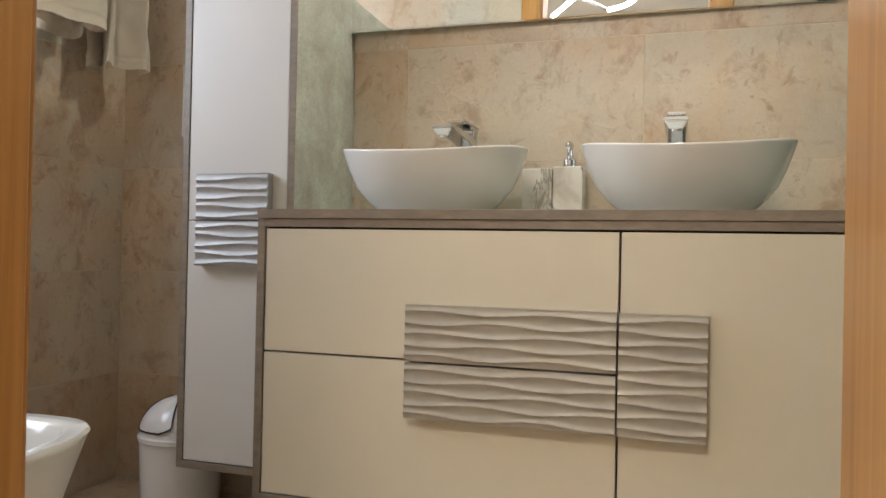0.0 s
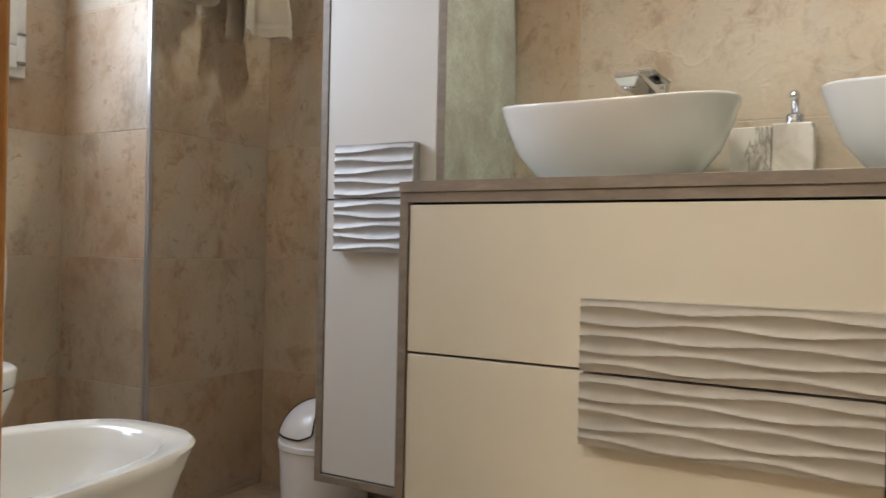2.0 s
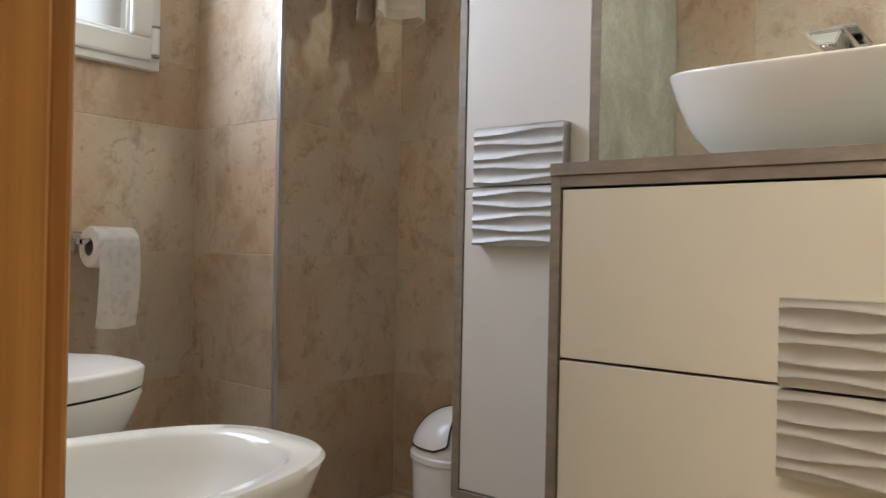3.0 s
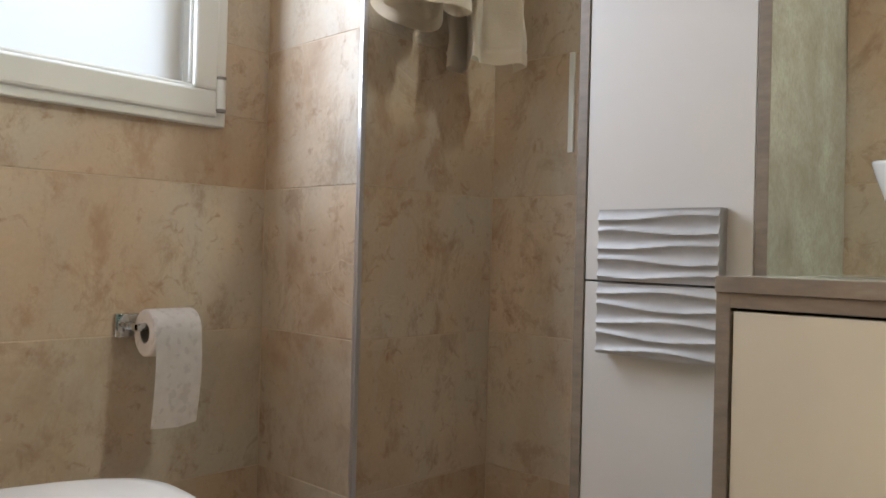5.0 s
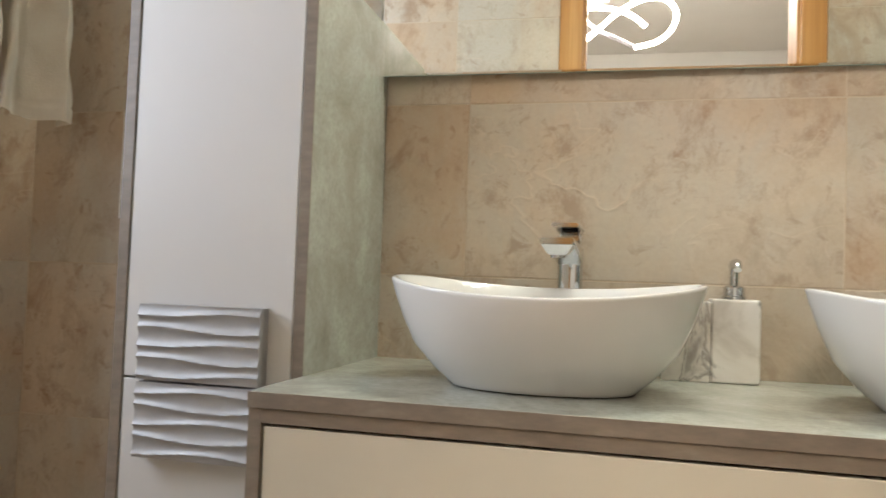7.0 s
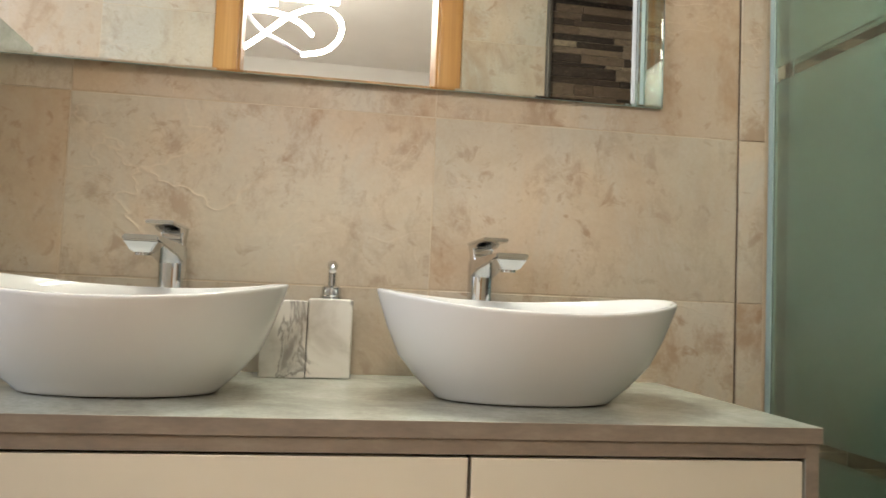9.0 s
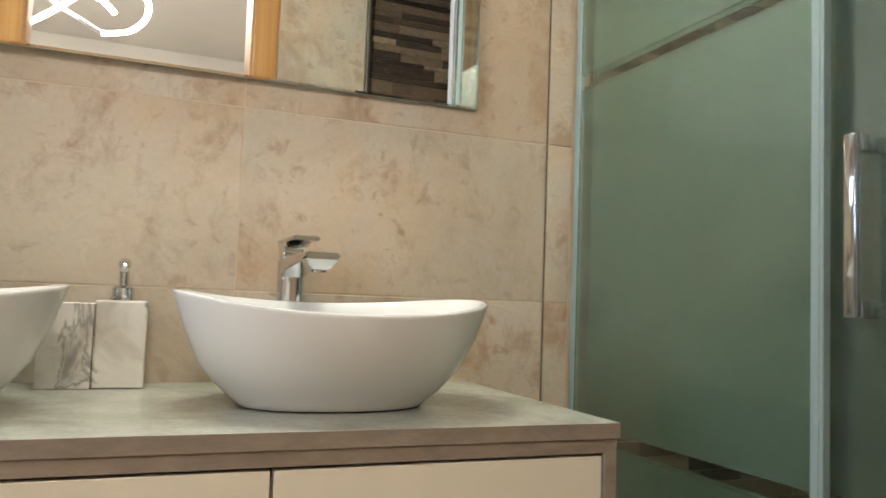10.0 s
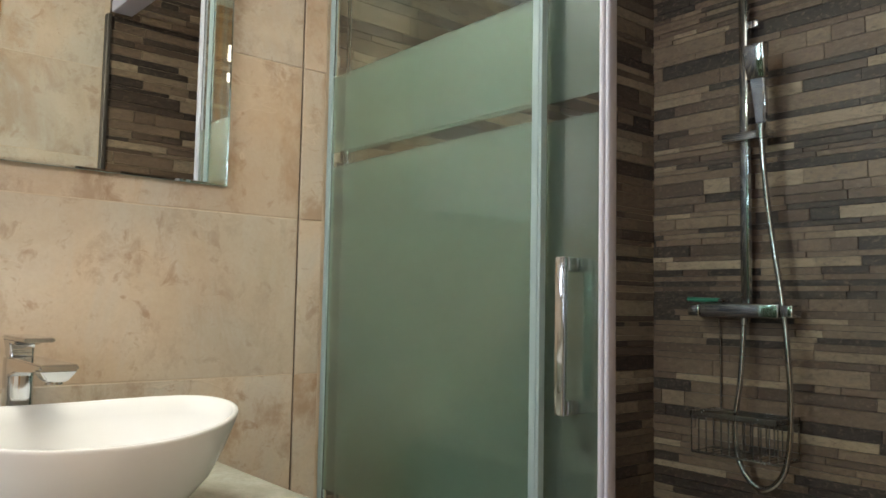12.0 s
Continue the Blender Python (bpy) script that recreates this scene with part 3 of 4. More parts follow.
# ---- basins ----
def basin(cx, cy, label):
    b = thing("washbasin", (cx, cy, TOP_Z), label, "washbasin", "pair of washbasins")
    z0, zr = TOP_Z + 0.0008, TOP_Z + 0.117

    def lift(f):
        return lambda c, s: f * (0.017 * abs(c) ** 2.0 + 0.005 * s)

    prof = [(0.108, 0.073, 0.000, 0), (0.122, 0.083, 0.0015, 0), (0.126, 0.086, 0.006, 0), (0.147, 0.106, 0.022, 0.12), (0.174, 0.131, 0.050, 0.35), (0.190, 0.152, 0.082, 0.65),
            (0.2010, 0.1665, 0.110, 0.92), (0.2048, 0.1700, 0.1215, 1), (0.2055, 0.1707, 0.1245, 1), (0.2041, 0.1695, 0.1265, 1), (0.2005, 0.166, 0.127, 1), (0.197, 0.163, 0.125, 1),
            (0.188, 0.154, 0.104, 0.9), (0.172, 0.134, 0.070, 0.55), (0.142, 0.108, 0.040, 0.25), (0.100, 0.074, 0.022, 0.06), (0.050, 0.038, 0.016, 0), (0.024, 0.024, 0.014, 0)]
    rings = [oval(cx, cy, z0 + z, a, d, 72, 2.15, lift(f)) for a, d, z, f in prof]
    part("bowl", loft(rings), CERAMIC, b, smooth=60)
    part("drain", loft([oval(cx, cy, z0 + z, r, r, 24) for r, z in ((0.023, 0.0145), (0.0225, 0.018), (0.016, 0.0195), (0.004, 0.020))]), CHROME, b, "chrome drain", smooth=50)
    return b


basin(-0.481, 1.576, "white ceramic boat-shaped vessel basin beside the tall cabinet")
basin(0.047, 1.576, "white ceramic boat-shaped vessel basin beside the shower")


def tap(x, y, turned):
    """A tall square mixer: tapered column, long flat spout with a flared nose, plate lever on a narrow neck."""
    t = thing("basin_tap", (x, y, TOP_Z), "square chrome basin mixer tap standing on the worktop", "tap", "pair of basin taps")
    z = TOP_Z

    def prism(rows, bevel, seg=3):
        """Rows of (half width, y front, y back, z)."""
        bm = loft([[Vector((x + sx * a, yy, z + h)) for sx, yy in ((-1, y + f), (1, y + f), (1, y + b), (-1, y + b))] for a, f, b, h in rows])
        bmesh.ops.bevel(bm, geom=bm.edges[:], offset=bevel, segments=seg, affect="EDGES")
        return bm

    part("base_ring", prism(((0.025, -0.027, 0.027, 0.0005), (0.025, -0.027, 0.027, 0.007)), 0.002, 2), CHROME, t, smooth=40)
    part("body", loft([oval(x, y, z + h, a, b, 40, 3.2) for a, b, h in ((0.0205, 0.0220, 0.006), (0.0212, 0.0228, 0.009), (0.0198, 0.0215, 0.080), (0.0192, 0.0210, 0.140), (0.0198, 0.0218, 0.190), (0.0190, 0.0210, 0.197))]), CHROME, t, smooth=50)
    # spout: thin at the column, a flat top all along
    sec = ((0.0195, 0.170, 0.199, -0.016), (0.0205, 0.181, 0.200, -0.070), (0.0225, 0.187, 0.2005, -0.150), (0.0235, 0.1925, 0.201, -0.216))
    bm = loft([[Vector((x + sx * a, y + o, z + (h1 if up else h0))) for sx, up in ((-1, 0), (1, 0), (1, 1), (-1, 1))] for a, h0, h1, o in sec])
    bmesh.ops.bevel(bm, geom=bm.edges[:], offset=0.0022, segments=2, affect="EDGES")
    spout = part("spout", bm, CHROME, t, smooth=40)
    part("nose", prism(((0.0125, -0.206, -0.180, 0.178), (0.0150, -0.209, -0.176, 0.182), (0.0228, -0.2145, -0.166, 0.1935)), 0.0018, 2), CHROME, spout, smooth=40)
    part("aerator", tube([(x, y - 0.193, z + 0.1745), (x, y - 0.193, z + 0.1795)], 0.0105, 18), DARK_CHROME, spout, smooth=40)
    part("lever_neck", prism(((0.0165, -0.019, 0.020, 0.1965), (0.0150, -0.016, 0.020, 0.206), (0.0185, -0.020, 0.021, 0.2225)), 0.003), CHROME, t, smooth=40)
    lever = part("lever", prism(((0.0200, -0.112, 0.022, 0.2235), (0.0200, -0.112, 0.022, 0.2295)), 0.002, 2), CHROME, t, smooth=40)
    part("lever_skirt", prism(((0.0165, -0.044, 0.019, 0.2170), (0.0190, -0.060, 0.021, 0.2240)), 0.0015, 2), CHROME, lever, smooth=40)
    t.matrix_basis = pose(x, y, TOP_Z, 0, 0, turned)
    return t


tap(-0.466, 1.793, -0.5)
tap(0.026, 1.795, 0.5)


# ---- soap dispenser and tumbler ----
def soap_set():
    z = TOP_Z + 0.0006
    d = thing("soap_dispenser", (-0.218, 1.835, z), "white marbled resin soap dispenser with a chrome pump", "soap dispenser")
    part("body", box(-0.2525, -0.1825, 1.768, 1.838, z, z + 0.125, 0.003), MARBLE, d)
    x, y, t = -0.2175, 1.803, z + 0.125
    part("collar", loft([oval(x, y, t + h, r, r, 24) for r, h in ((0.018, 0.0), (0.018, 0.004), (0.0155, 0.006), (0.0155, 0.018), (0.012, 0.021))]), CHROME, d, smooth=40)
    part("pump_stem", tube([(x, y, t + 0.018), (x, y, t + 0.046)], 0.0065, 16), CHROME, d, smooth=40)
    part("pump_head", tube(spline([(x, y + 0.006, t + 0.052), (x, y - 0.018, t + 0.053), (x, y - 0.034, t + 0.050), (x, y - 0.040, t + 0.044)], 4), [0.0085] * 5 + [0.007] * 4 + [0.006] * 4, 14), CHROME, d, smooth=40)
    h = thing("tumbler", (-0.29, 1.80, z), "square white marbled resin toothbrush tumbler", "tumbler")
    bm = bmesh.new()
    sq = lambda a, zz: [Vector((-0.2885 + sx * a, 1.800 + sy * a, zz)) for sx, sy in ((-1, -1), (1, -1), (1, 1), (-1, 1))]
    loft([sq(0.0345, z), sq(0.0350, z + 0.002), sq(0.0350, z + 0.119), sq(0.0342, z + 0.120), sq(0.031, z + 0.120), sq(0.0305, z + 0.118), sq(0.0305, z + 0.006)], bm=bm)
    part("cup", bm, MARBLE, h)


soap_set()


# ---- mirror ----
def mirror():
    x0, x1, z0, z1 = -0.812, 0.360, 1.452, 2.20
    m = tagged(new("mirror"), "large frameless wall mirror over the washbasins", "mirror")
    m.matrix_basis = pose(x1, NORTH - 0.004, z0, 0, 0, 0.86)
    w = x1 - x0
    a = part("glass_body", box(-w, 0, -0.0045, 0, 0, z1 - z0), EDGE, m, "green glass edge")
    a.matrix_parent_inverse = Matrix.Identity(4)
    bm = loft([[Vector((xx, yy, zz)) for xx, zz in ((-w + c, c), (-c, c), (-c, z1 - z0 - c), (-w + c, z1 - z0 - c))] for yy, c in ((-0.0048, 0.0004), (-0.0062, 0.004))], cap_start=False)
    b = part("reflecting_face", bm, MIRROR, m, "bevelled mirror face")
    b.matrix_parent_inverse = Matrix.Identity(4)


mirror()


# ---- shower enclosure ----
GT = 2.19


def panel(parent, x, y0, y1, thick=0.006):
    """One sheet: frosted fields with clear stripes between them."""
    fields = ((FLOOR + 0.04, 0.856, FROST), (0.856, 0.885, CLEAR), (0.885, 1.514, FROST), (1.514, 1.542, CLEAR), (1.542, 1.697, FROST), (1.697, GT, CLEAR))
    for z0, z1, mat in fields:
        g = part("frosted_field" if mat is FROST else "clear_stripe", box(x, x + thick, y0, y1, z0 + 0.0001, z1 - 0.0001), mat, parent)
        g.visible_shadow = False


def enclosure():
    f = thing("shower_screen", (GLASS_X, 1.55, FLOOR), "fixed green frosted glass shower screen with clear stripes", "shower screen")
    panel(f, GLASS_X - 0.003, 1.284, 1.835)
    part("wall_profile", box(GLASS_X - 0.006, GLASS_X + 0.008, 1.836, NORTH - 0.0005, FLOOR, GT, 0.002), HAZE, f, "hazy wall seal")
    part("edge_profile", box(GLASS_X - 0.006, GLASS_X + 0.007, 1.271, 1.2838, FLOOR + 0.04, GT, 0.001), HAZE, f, "hazy plastic edge strip")
    part("seal", box(GLASS_X - 0.006, GLASS_X + 0.006, 1.2645, 1.2706, FLOOR + 0.04, GT, 0.001), HAZE, f, "hazy plastic sealing strip")
    part("bottom_rail", box(GLASS_X - 0.022, GLASS_X + 0.05, SOUTH + 0.04, 1.832, FLOOR, FLOOR + 0.04, 0.004), ALU, f)
    part("top_rail", box(GLASS_X - 0.018, GLASS_X + 0.05, SOUTH + 0.04, 1.832, GT, GT + 0.04, 0.004), ALU, f)
    d = thing("shower_door", (GLASS_X + 0.03, 1.4, FLOOR + 0.04), "sliding green frosted glass shower door, half open", "shower door")
    x = GLASS_X + 0.020
    panel(d, x, 1.1770, 1.812)
    for a, b, o in ((1.1600, 1.1675, 0.0), (1.168, 1.1765, 0.0020)):
        part("edge_profile", box(x - 0.006 - o, x + 0.013, a, b, FLOOR + 0.04, GT, 0.0035, 3), ALU, d, smooth=50)
    part("edge_profile", box(x - 0.002, x + 0.008, 1.8125, 1.818, FLOOR + 0.04, GT, 0.001), CLEAR, d, "clear edge strip")
    for k, base, reach in ((-1, x - 0.0005, 0.034), (1, x + 0.0065, 0.030)):
        def between(a, b):
            return min(base + k * a, base + k * b), max(base + k * a, base + k * b)
        hb = part("handle", box(*between(reach - 0.009, reach), 1.213, 1.229, 1.098, 1.314, 0.002), CHROME, d, "square chrome pull bar", smooth=40)
        for z in (1.098, 1.294):
            part("handle_post", box(*between(0.0, reach - 0.0095), 1.213, 1.229, z, z + 0.020, 0.002), CHROME, hb, smooth=40)
    q = thing("screen_profile", (GLASS_X - 0.018, SOUTH + 0.02, FLOOR), "dark bronze wall profile of the shower opening", "wall profile")
    part("channel", box(GLASS_X - 0.026, GLASS_X - 0.010, SOUTH + 0.001, SOUTH + 0.030, FLOOR, GT, 0.003), BRONZE, q)


enclosure()


# ---- shower fittings ----
def shower_set():
    x, y = EAST - 0.040, 1.540
    s = thing("shower_column", (EAST, y, 1.245), "chrome thermostatic shower column with hand shower and hose", "shower")
    part("rail", box(x - 0.008, x + 0.008, y - 0.0115, y + 0.0115, 1.262, 2.22, 0.002), CHROME, s, smooth=40)
    part("wall_bracket", box(x + 0.006, EAST - 0.001, y - 0.035, y - 0.005, 1.985, 2.005, 0.003), CHROME, s, smooth=40)
    part("overhead_arm", tube(spline([(x, y, 2.215), (x - 0.03, y, 2.265), (x - 0.12, y, 2.28), (x - 0.36, y, 2.28)], 6), 0.010, 14), CHROME, s, smooth=40)
    part("overhead_rose", box(x - 0.46, x - 0.26, y - 0.10, y + 0.10, 2.258, 2.268, 0.003), CHROME, s, smooth=40)
    mix = part("mixer_body", box(x - 0.040, x + 0.012, 1.437, 1.652, 1.226, 1.262, 0.004, 3), CHROME, s, smooth=40)
    for a, b in ((1.654, 1.688), (1.402, 1.435)):
        part("mixer_knob", box(x - 0.038, x + 0.010, a, b, 1.228, 1.260, 0.005, 3), CHROME, mix, smooth=40)
    for yy in (1.48, 1.61):
        part("wall_union", tube([(x + 0.010, yy, 1.244), (EAST - 0.001, yy, 1.244)], [0.014, 0.026], 18), CHROME, mix, smooth=40)
    part("hose_outlet", tube([(x - 0.014, y, 1.226), (x - 0.014, y, 1.208)], 0.0095, 14), CHROME, mix, smooth=40)
    sl = part("slider", box(x - 0.028, x + 0.014, 1.468, 1.592, 1.683, 1.706, 0.004, 3), CHROME, s, smooth=40)
    hx, hy = x - 0.040, 1.474
    part("holder_cone", tube([(hx, hy, 1.676), (hx, hy, 1.712)], [0.012, 0.017], 18), CHROME, sl, smooth=40)
    grip = [[Vector((hx - o + sx * a, hy + sy * b, z)) for sx, sy in ((-1, -1), (1, -1), (1, 1), (-1, 1))] for a, b, o, z in ((0.008, 0.012, 0.0, 1.712), (0.010, 0.016, 0.004, 1.76), (0.011, 0.0195, 0.014, 1.832))]
    bm = loft(grip)
    bmesh.ops.bevel(bm, geom=bm.edges[:], offset=0.004, segments=2, affect="EDGES")
    part("hand_shower_grip", bm, CHROME, s, smooth=40)
    hb = box(-0.011, 0.011, -0.030, 0.030, -0.045, 0.042, 0.005, 3)
    for v in hb.verts:
        v.co.y *= 0.8 + 0.25 * (v.co.z + 0.045) / 0.087
        v.co = Matrix.Translation((hx - 0.026, hy, 1.870)) @ pose(0, 0, 0, 0, -14, 0) @ v.co
    part("hand_shower_head", hb, CHROME, s, smooth=40)
    path = spline([(hx, hy, 1.678), (hx + 0.004, hy - 0.003, 1.60), (hx + 0.01, hy - 0.012, 1.48), (hx + 0.012, hy - 0.040, 1.28), (hx + 0.004, hy - 0.055, 1.18), (hx + 0.004, hy - 0.064, 1.00), (hx + 0.006, hy - 0.045, 0.86),
                   (hx + 0.008, hy + 0.015, 0.808), (hx + 0.008, hy + 0.070, 0.862), (hx + 0.012, hy + 0.084, 0.96), (hx + 0.02, hy + 0.072, 1.08), (x - 0.014, y, 1.205)], 22)
    part("hose", tube(path, [0.0070 + 0.0007 * (i % 2) for i in range(len(path))], 10), CHROME, s, "ribbed metal hose", smooth=60)


shower_set()


def shower_basket():
    x1, x0, y0, y1, zt, zb = EAST - 0.006, EAST - 0.112, 1.425, 1.655, 0.985, 0.880
    b = thing("shower_basket", (EAST, 1.55, zb), "dark chrome wire shower basket hung from the mixer", "basket")
    for xa, ya, xb, yb in ((x0, y0, x0, y1), (x1, y0, x1, y1), (x0, y0, x1, y0), (x0, y1, x1, y1)):
        part("rim_bar", box(min(xa, xb) - 0.003, max(xa, xb) + 0.003, min(ya, yb) - 0.003, max(ya, yb) + 0.003, zt - 0.014, zt, 0.001), DARK_CHROME, b)
        part("floor_wire", tube([(xa, ya, zb), (xb, yb, zb)], 0.003, 8), DARK_CHROME, b, smooth=60)
    for k in range(12):
        yy = y0 + (y1 - y0) * k / 11
        part("wire", tube([(x0, yy, zt - 0.01), (x0, yy, zb), (x1, yy, zb), (x1, yy, zt - 0.01)], 0.0017, 6), DARK_CHROME, b, smooth=60)
    for yy in (1.450, 1.632):
        part("hanger", tube([(x1 - 0.002, yy, zt), (x1 - 0.002, yy, 1.19), (x1 - 0.012, yy, 1.222)], 0.0028, 8), DARK_CHROME, b, smooth=60)


shower_basket()


def razor():
    g = Mat("green_plastic", 0.3)
    g.colour((0.03, 0.16, 0.10))
    x, z = EAST - 0.066, 1.2625
    r = thing("razor", (x, 1.64, z), "green plastic razor lying on the shower mixer", "razor")
    part("grip", tube([(x - 0.006, 1.690, z + 0.0105), (x, 1.65, z + 0.0085), (x, 1.60, z + 0.009)], [0.0055, 0.0065, 0.005], 12), g, r, smooth=50)
    part("head", box(x - 0.020, x + 0.020, 1.583, 1.594, z + 0.003, z + 0.011, 0.002), CHROME, r, "metal razor head", smooth=40)


razor()


# ---- sanitary ware ----
def ware_rings(cx, y_wall, length, half, sections):
    """Rings of a wall-hung pan: D-shaped plan, straight at the wall, rounded in front."""
    rings = []
    for scale_w, front, back, z in sections:
        front += 0.008
        pts = []
        for k in range(44):
            t = math.pi * k / 43
            c, s = math.cos(t), math.sin(t)
            px = math.copysign(abs(c) ** (2 / 3.0), c) * half * scale_w
            py = abs(s) ** (2 / 2.5) * (front - 0.16 * length) + 0.16 * length
            pts.append(Vector((cx + px, y_wall + max(back, min(py, front)), z)))
        pts += [Vector((cx - half * scale_w, y_wall + back, z)), Vector((cx + half * scale_w, y_wall + back, z))]
        rings.append(pts)
    return rings


def bidet():
    cx, w = -0.974, SOUTH + 0.001
    b = thing("bidet", (cx, w, 0.3), "white ceramic wall-hung bidet beside the toilet", "bidet")
    z = 0.582
    out = [(0.62, 0.33, 0.0, z - 0.30), (0.72, 0.38, 0.0, z - 0.27), (0.84, 0.44, 0.0, z - 0.17), (0.95, 0.495, 0.0, z - 0.05), (0.985, 0.512, 0.0, z - 0.016), (1.0, 0.517, 0.0, z - 0.006), (0.985, 0.511, 0.0, z),
           (0.86, 0.480, 0.15, z - 0.001), (0.83, 0.470, 0.158, z - 0.006), (0.80, 0.455, 0.165, z - 0.03), (0.66, 0.40, 0.185, z - 0.09), (0.40, 0.32, 0.22, z - 0.125)]
    part("bowl", loft(ware_rings(cx, w, 0.52, 0.184, out)), CERAMIC, b, smooth=50)
    part("drain", tube([(cx, w + 0.30, z - 0.1262), (cx, w + 0.30, z - 0.122)], 0.022, 20), CHROME, b, "chrome drain", smooth=40)
    part("overflow", tube([(cx, w + 0.172, z - 0.045), (cx, w + 0.168, z - 0.045)], 0.011, 18), CHROME, b, "chrome overflow ring", smooth=40)
    t = thing("bidet_tap", (cx + 0.029, w + 0.104, z), "chrome single-lever bidet mixer tap", "tap")
    x, y = cx + 0.029, w + 0.104
    part("base", tube([(x, y, z + 0.0005), (x, y, z + 0.008)], 0.026, 20), CHROME, t, smooth=40)
    part("body", tube([(x, y, z + 0.006), (x, y, z + 0.098)], [0.020, 0.019], 20), CHROME, t, smooth=40)
    part("spout", tube(spline([(x, y, z + 0.074), (x, y + 0.032, z + 0.088), (x, y + 0.064, z + 0.093)], 5), [0.0105] * 11, 16), CHROME, t, smooth=40)
    part("swivel", tube([(x, y + 0.062, z + 0.099), (x + 0.004, y + 0.084, z + 0.077)], [0.0122, 0.0112], 18), CHROME, t, smooth=40)
    part("lever", box(x - 0.013, x + 0.013, y - 0.018, y + 0.074, z + 0.116, z + 0.121, 0.0022), CHROME, t, smooth=40)
    part("lever_cap", tube([(x, y, z + 0.098), (x, y, z + 0.117)], 0.0185, 20), CHROME, t, smooth=40)


def toilet():
    cx, w = -1.450, SOUTH + 0.001
    t = thing("toilet", (cx, w, 0.3), "white ceramic wall-hung toilet with the lid closed", "toilet")
    z = 0.590
    part("pan", loft(ware_rings(cx, w, 0.54, 0.188, [(0.60, 0.33, 0.0, z - 0.30), (0.70, 0.38, 0.0, z - 0.27), (0.82, 0.45, 0.0, z - 0.17), (0.955, 0.535, 0.0, z - 0.05), (0.99, 0.553, 0.0, z - 0.006), (0.98, 0.549, 0.0, z)])), CERAMIC, t, smooth=50)
    part("lid", loft(ware_rings(cx, w + 0.02, 0.54, 0.186, [(0.985, 0.526, 0.06, z + 0.0035), (1.0, 0.532, 0.05, z + 0.005), (1.005, 0.535, 0.05, z + 0.032), (0.995, 0.530, 0.055, z + 0.0365), (0.95, 0.51, 0.07, z + 0.039)])), PLASTIC, t, smooth=50)
    # black slab painted as the shade between lid and pan
    part("seat_gap_shade", loft(ware_rings(cx, w + 0.02, 0.54, 0.184, [(0.98, 0.524, 0.06, z), (0.98, 0.524, 0.06, z + 0.004)])), GAP_SHADE, t)


bidet()
toilet()


def paper_roll():
    y0, z, x = 1.160, 0.820, WEST + 0.062
    h = thing("paper_holder", (WEST, 1.158, 0.825), "square chrome toilet paper holder on the tiled wall", "paper holder")
    part("wall_plate", box(WEST + 0.0005, WEST + 0.010, 1.131, 1.176, 0.803, 0.848, 0.002), CHROME, h, smooth=40)
    part("arm", box(WEST + 0.008, x + 0.006, 1.147, 1.161, 0.819, 0.833, 0.002), CHROME, h, smooth=40)
    part("bar", tube([(x, 1.147, 0.826), (x, 1.270, 0.826)], 0.0075, 14), CHROME, h, smooth=40)
    r = thing("toilet_roll", (x, 1.215, z), "white toilet roll with a long loose sheet hanging down", "toilet roll")
    zc, R, y0, y1 = 0.815, 0.044, 1.163, 1.256
    n = 36
    ring = lambda rad, y: [Vector((x + rad * math.cos(2 * math.pi * k / n), y, zc + rad * math.sin(2 * math.pi * k / n))) for k in range(n)]
    part("roll", loft([ring(0.0195, y0), ring(R - 0.002, y0), ring(R, y0 + 0.002), ring(R, y1 - 0.002), ring(R - 0.002, y1), ring(0.0195, y1), ring(0.0195, y0)], cap_start=False, cap_end=False), PAPER, r, smooth=40)
    part("core", loft([ring(0.0192, y0 + 0.001), ring(0.0192, y1 - 0.001), ring(0.0175, y1 - 0.001), ring(0.0175, y0 + 0.001), ring(0.0192, y0 + 0.001)], cap_start=False, cap_end=False), RUBBER, r, "grey cardboard core", smooth=40)
    bm = bmesh.new()
    rows = []
    for j in range(26):
        u = j / 25
        if u < 0.2:
            a = math.pi / 2 * (1 - u / 0.2)
            px, pz = x + (R + 0.001) * math.cos(a), zc + (R + 0.001) * math.sin(a)
        else:
            v = (u - 0.2) / 0.8
            px, pz = x + R + 0.001 + 0.008 * math.sin(v * 2.4), zc - v * 0.168
        rows.append([bm.verts.new((px + 0.0015 * math.sin(i * 1.1 + j * 0.3) * u, y0 + 0.001 + (y1 - y0 - 0.002) * i / 10 - 0.010 * u * u, pz - 0.004 * math.sin(i * 0.35) * u)) for i in range(11)])
    for a, b in zip(rows, rows[1:]):
        for i in range(10):
            bm.faces.new((a[i], a[i + 1], b[i + 1], b[i]))
    g = bmesh.ops.solidify(bm, geom=bm.faces[:], thickness=0.0006)
    part("loose_sheet", bm, PAPER, r, smooth=60)


paper_roll()


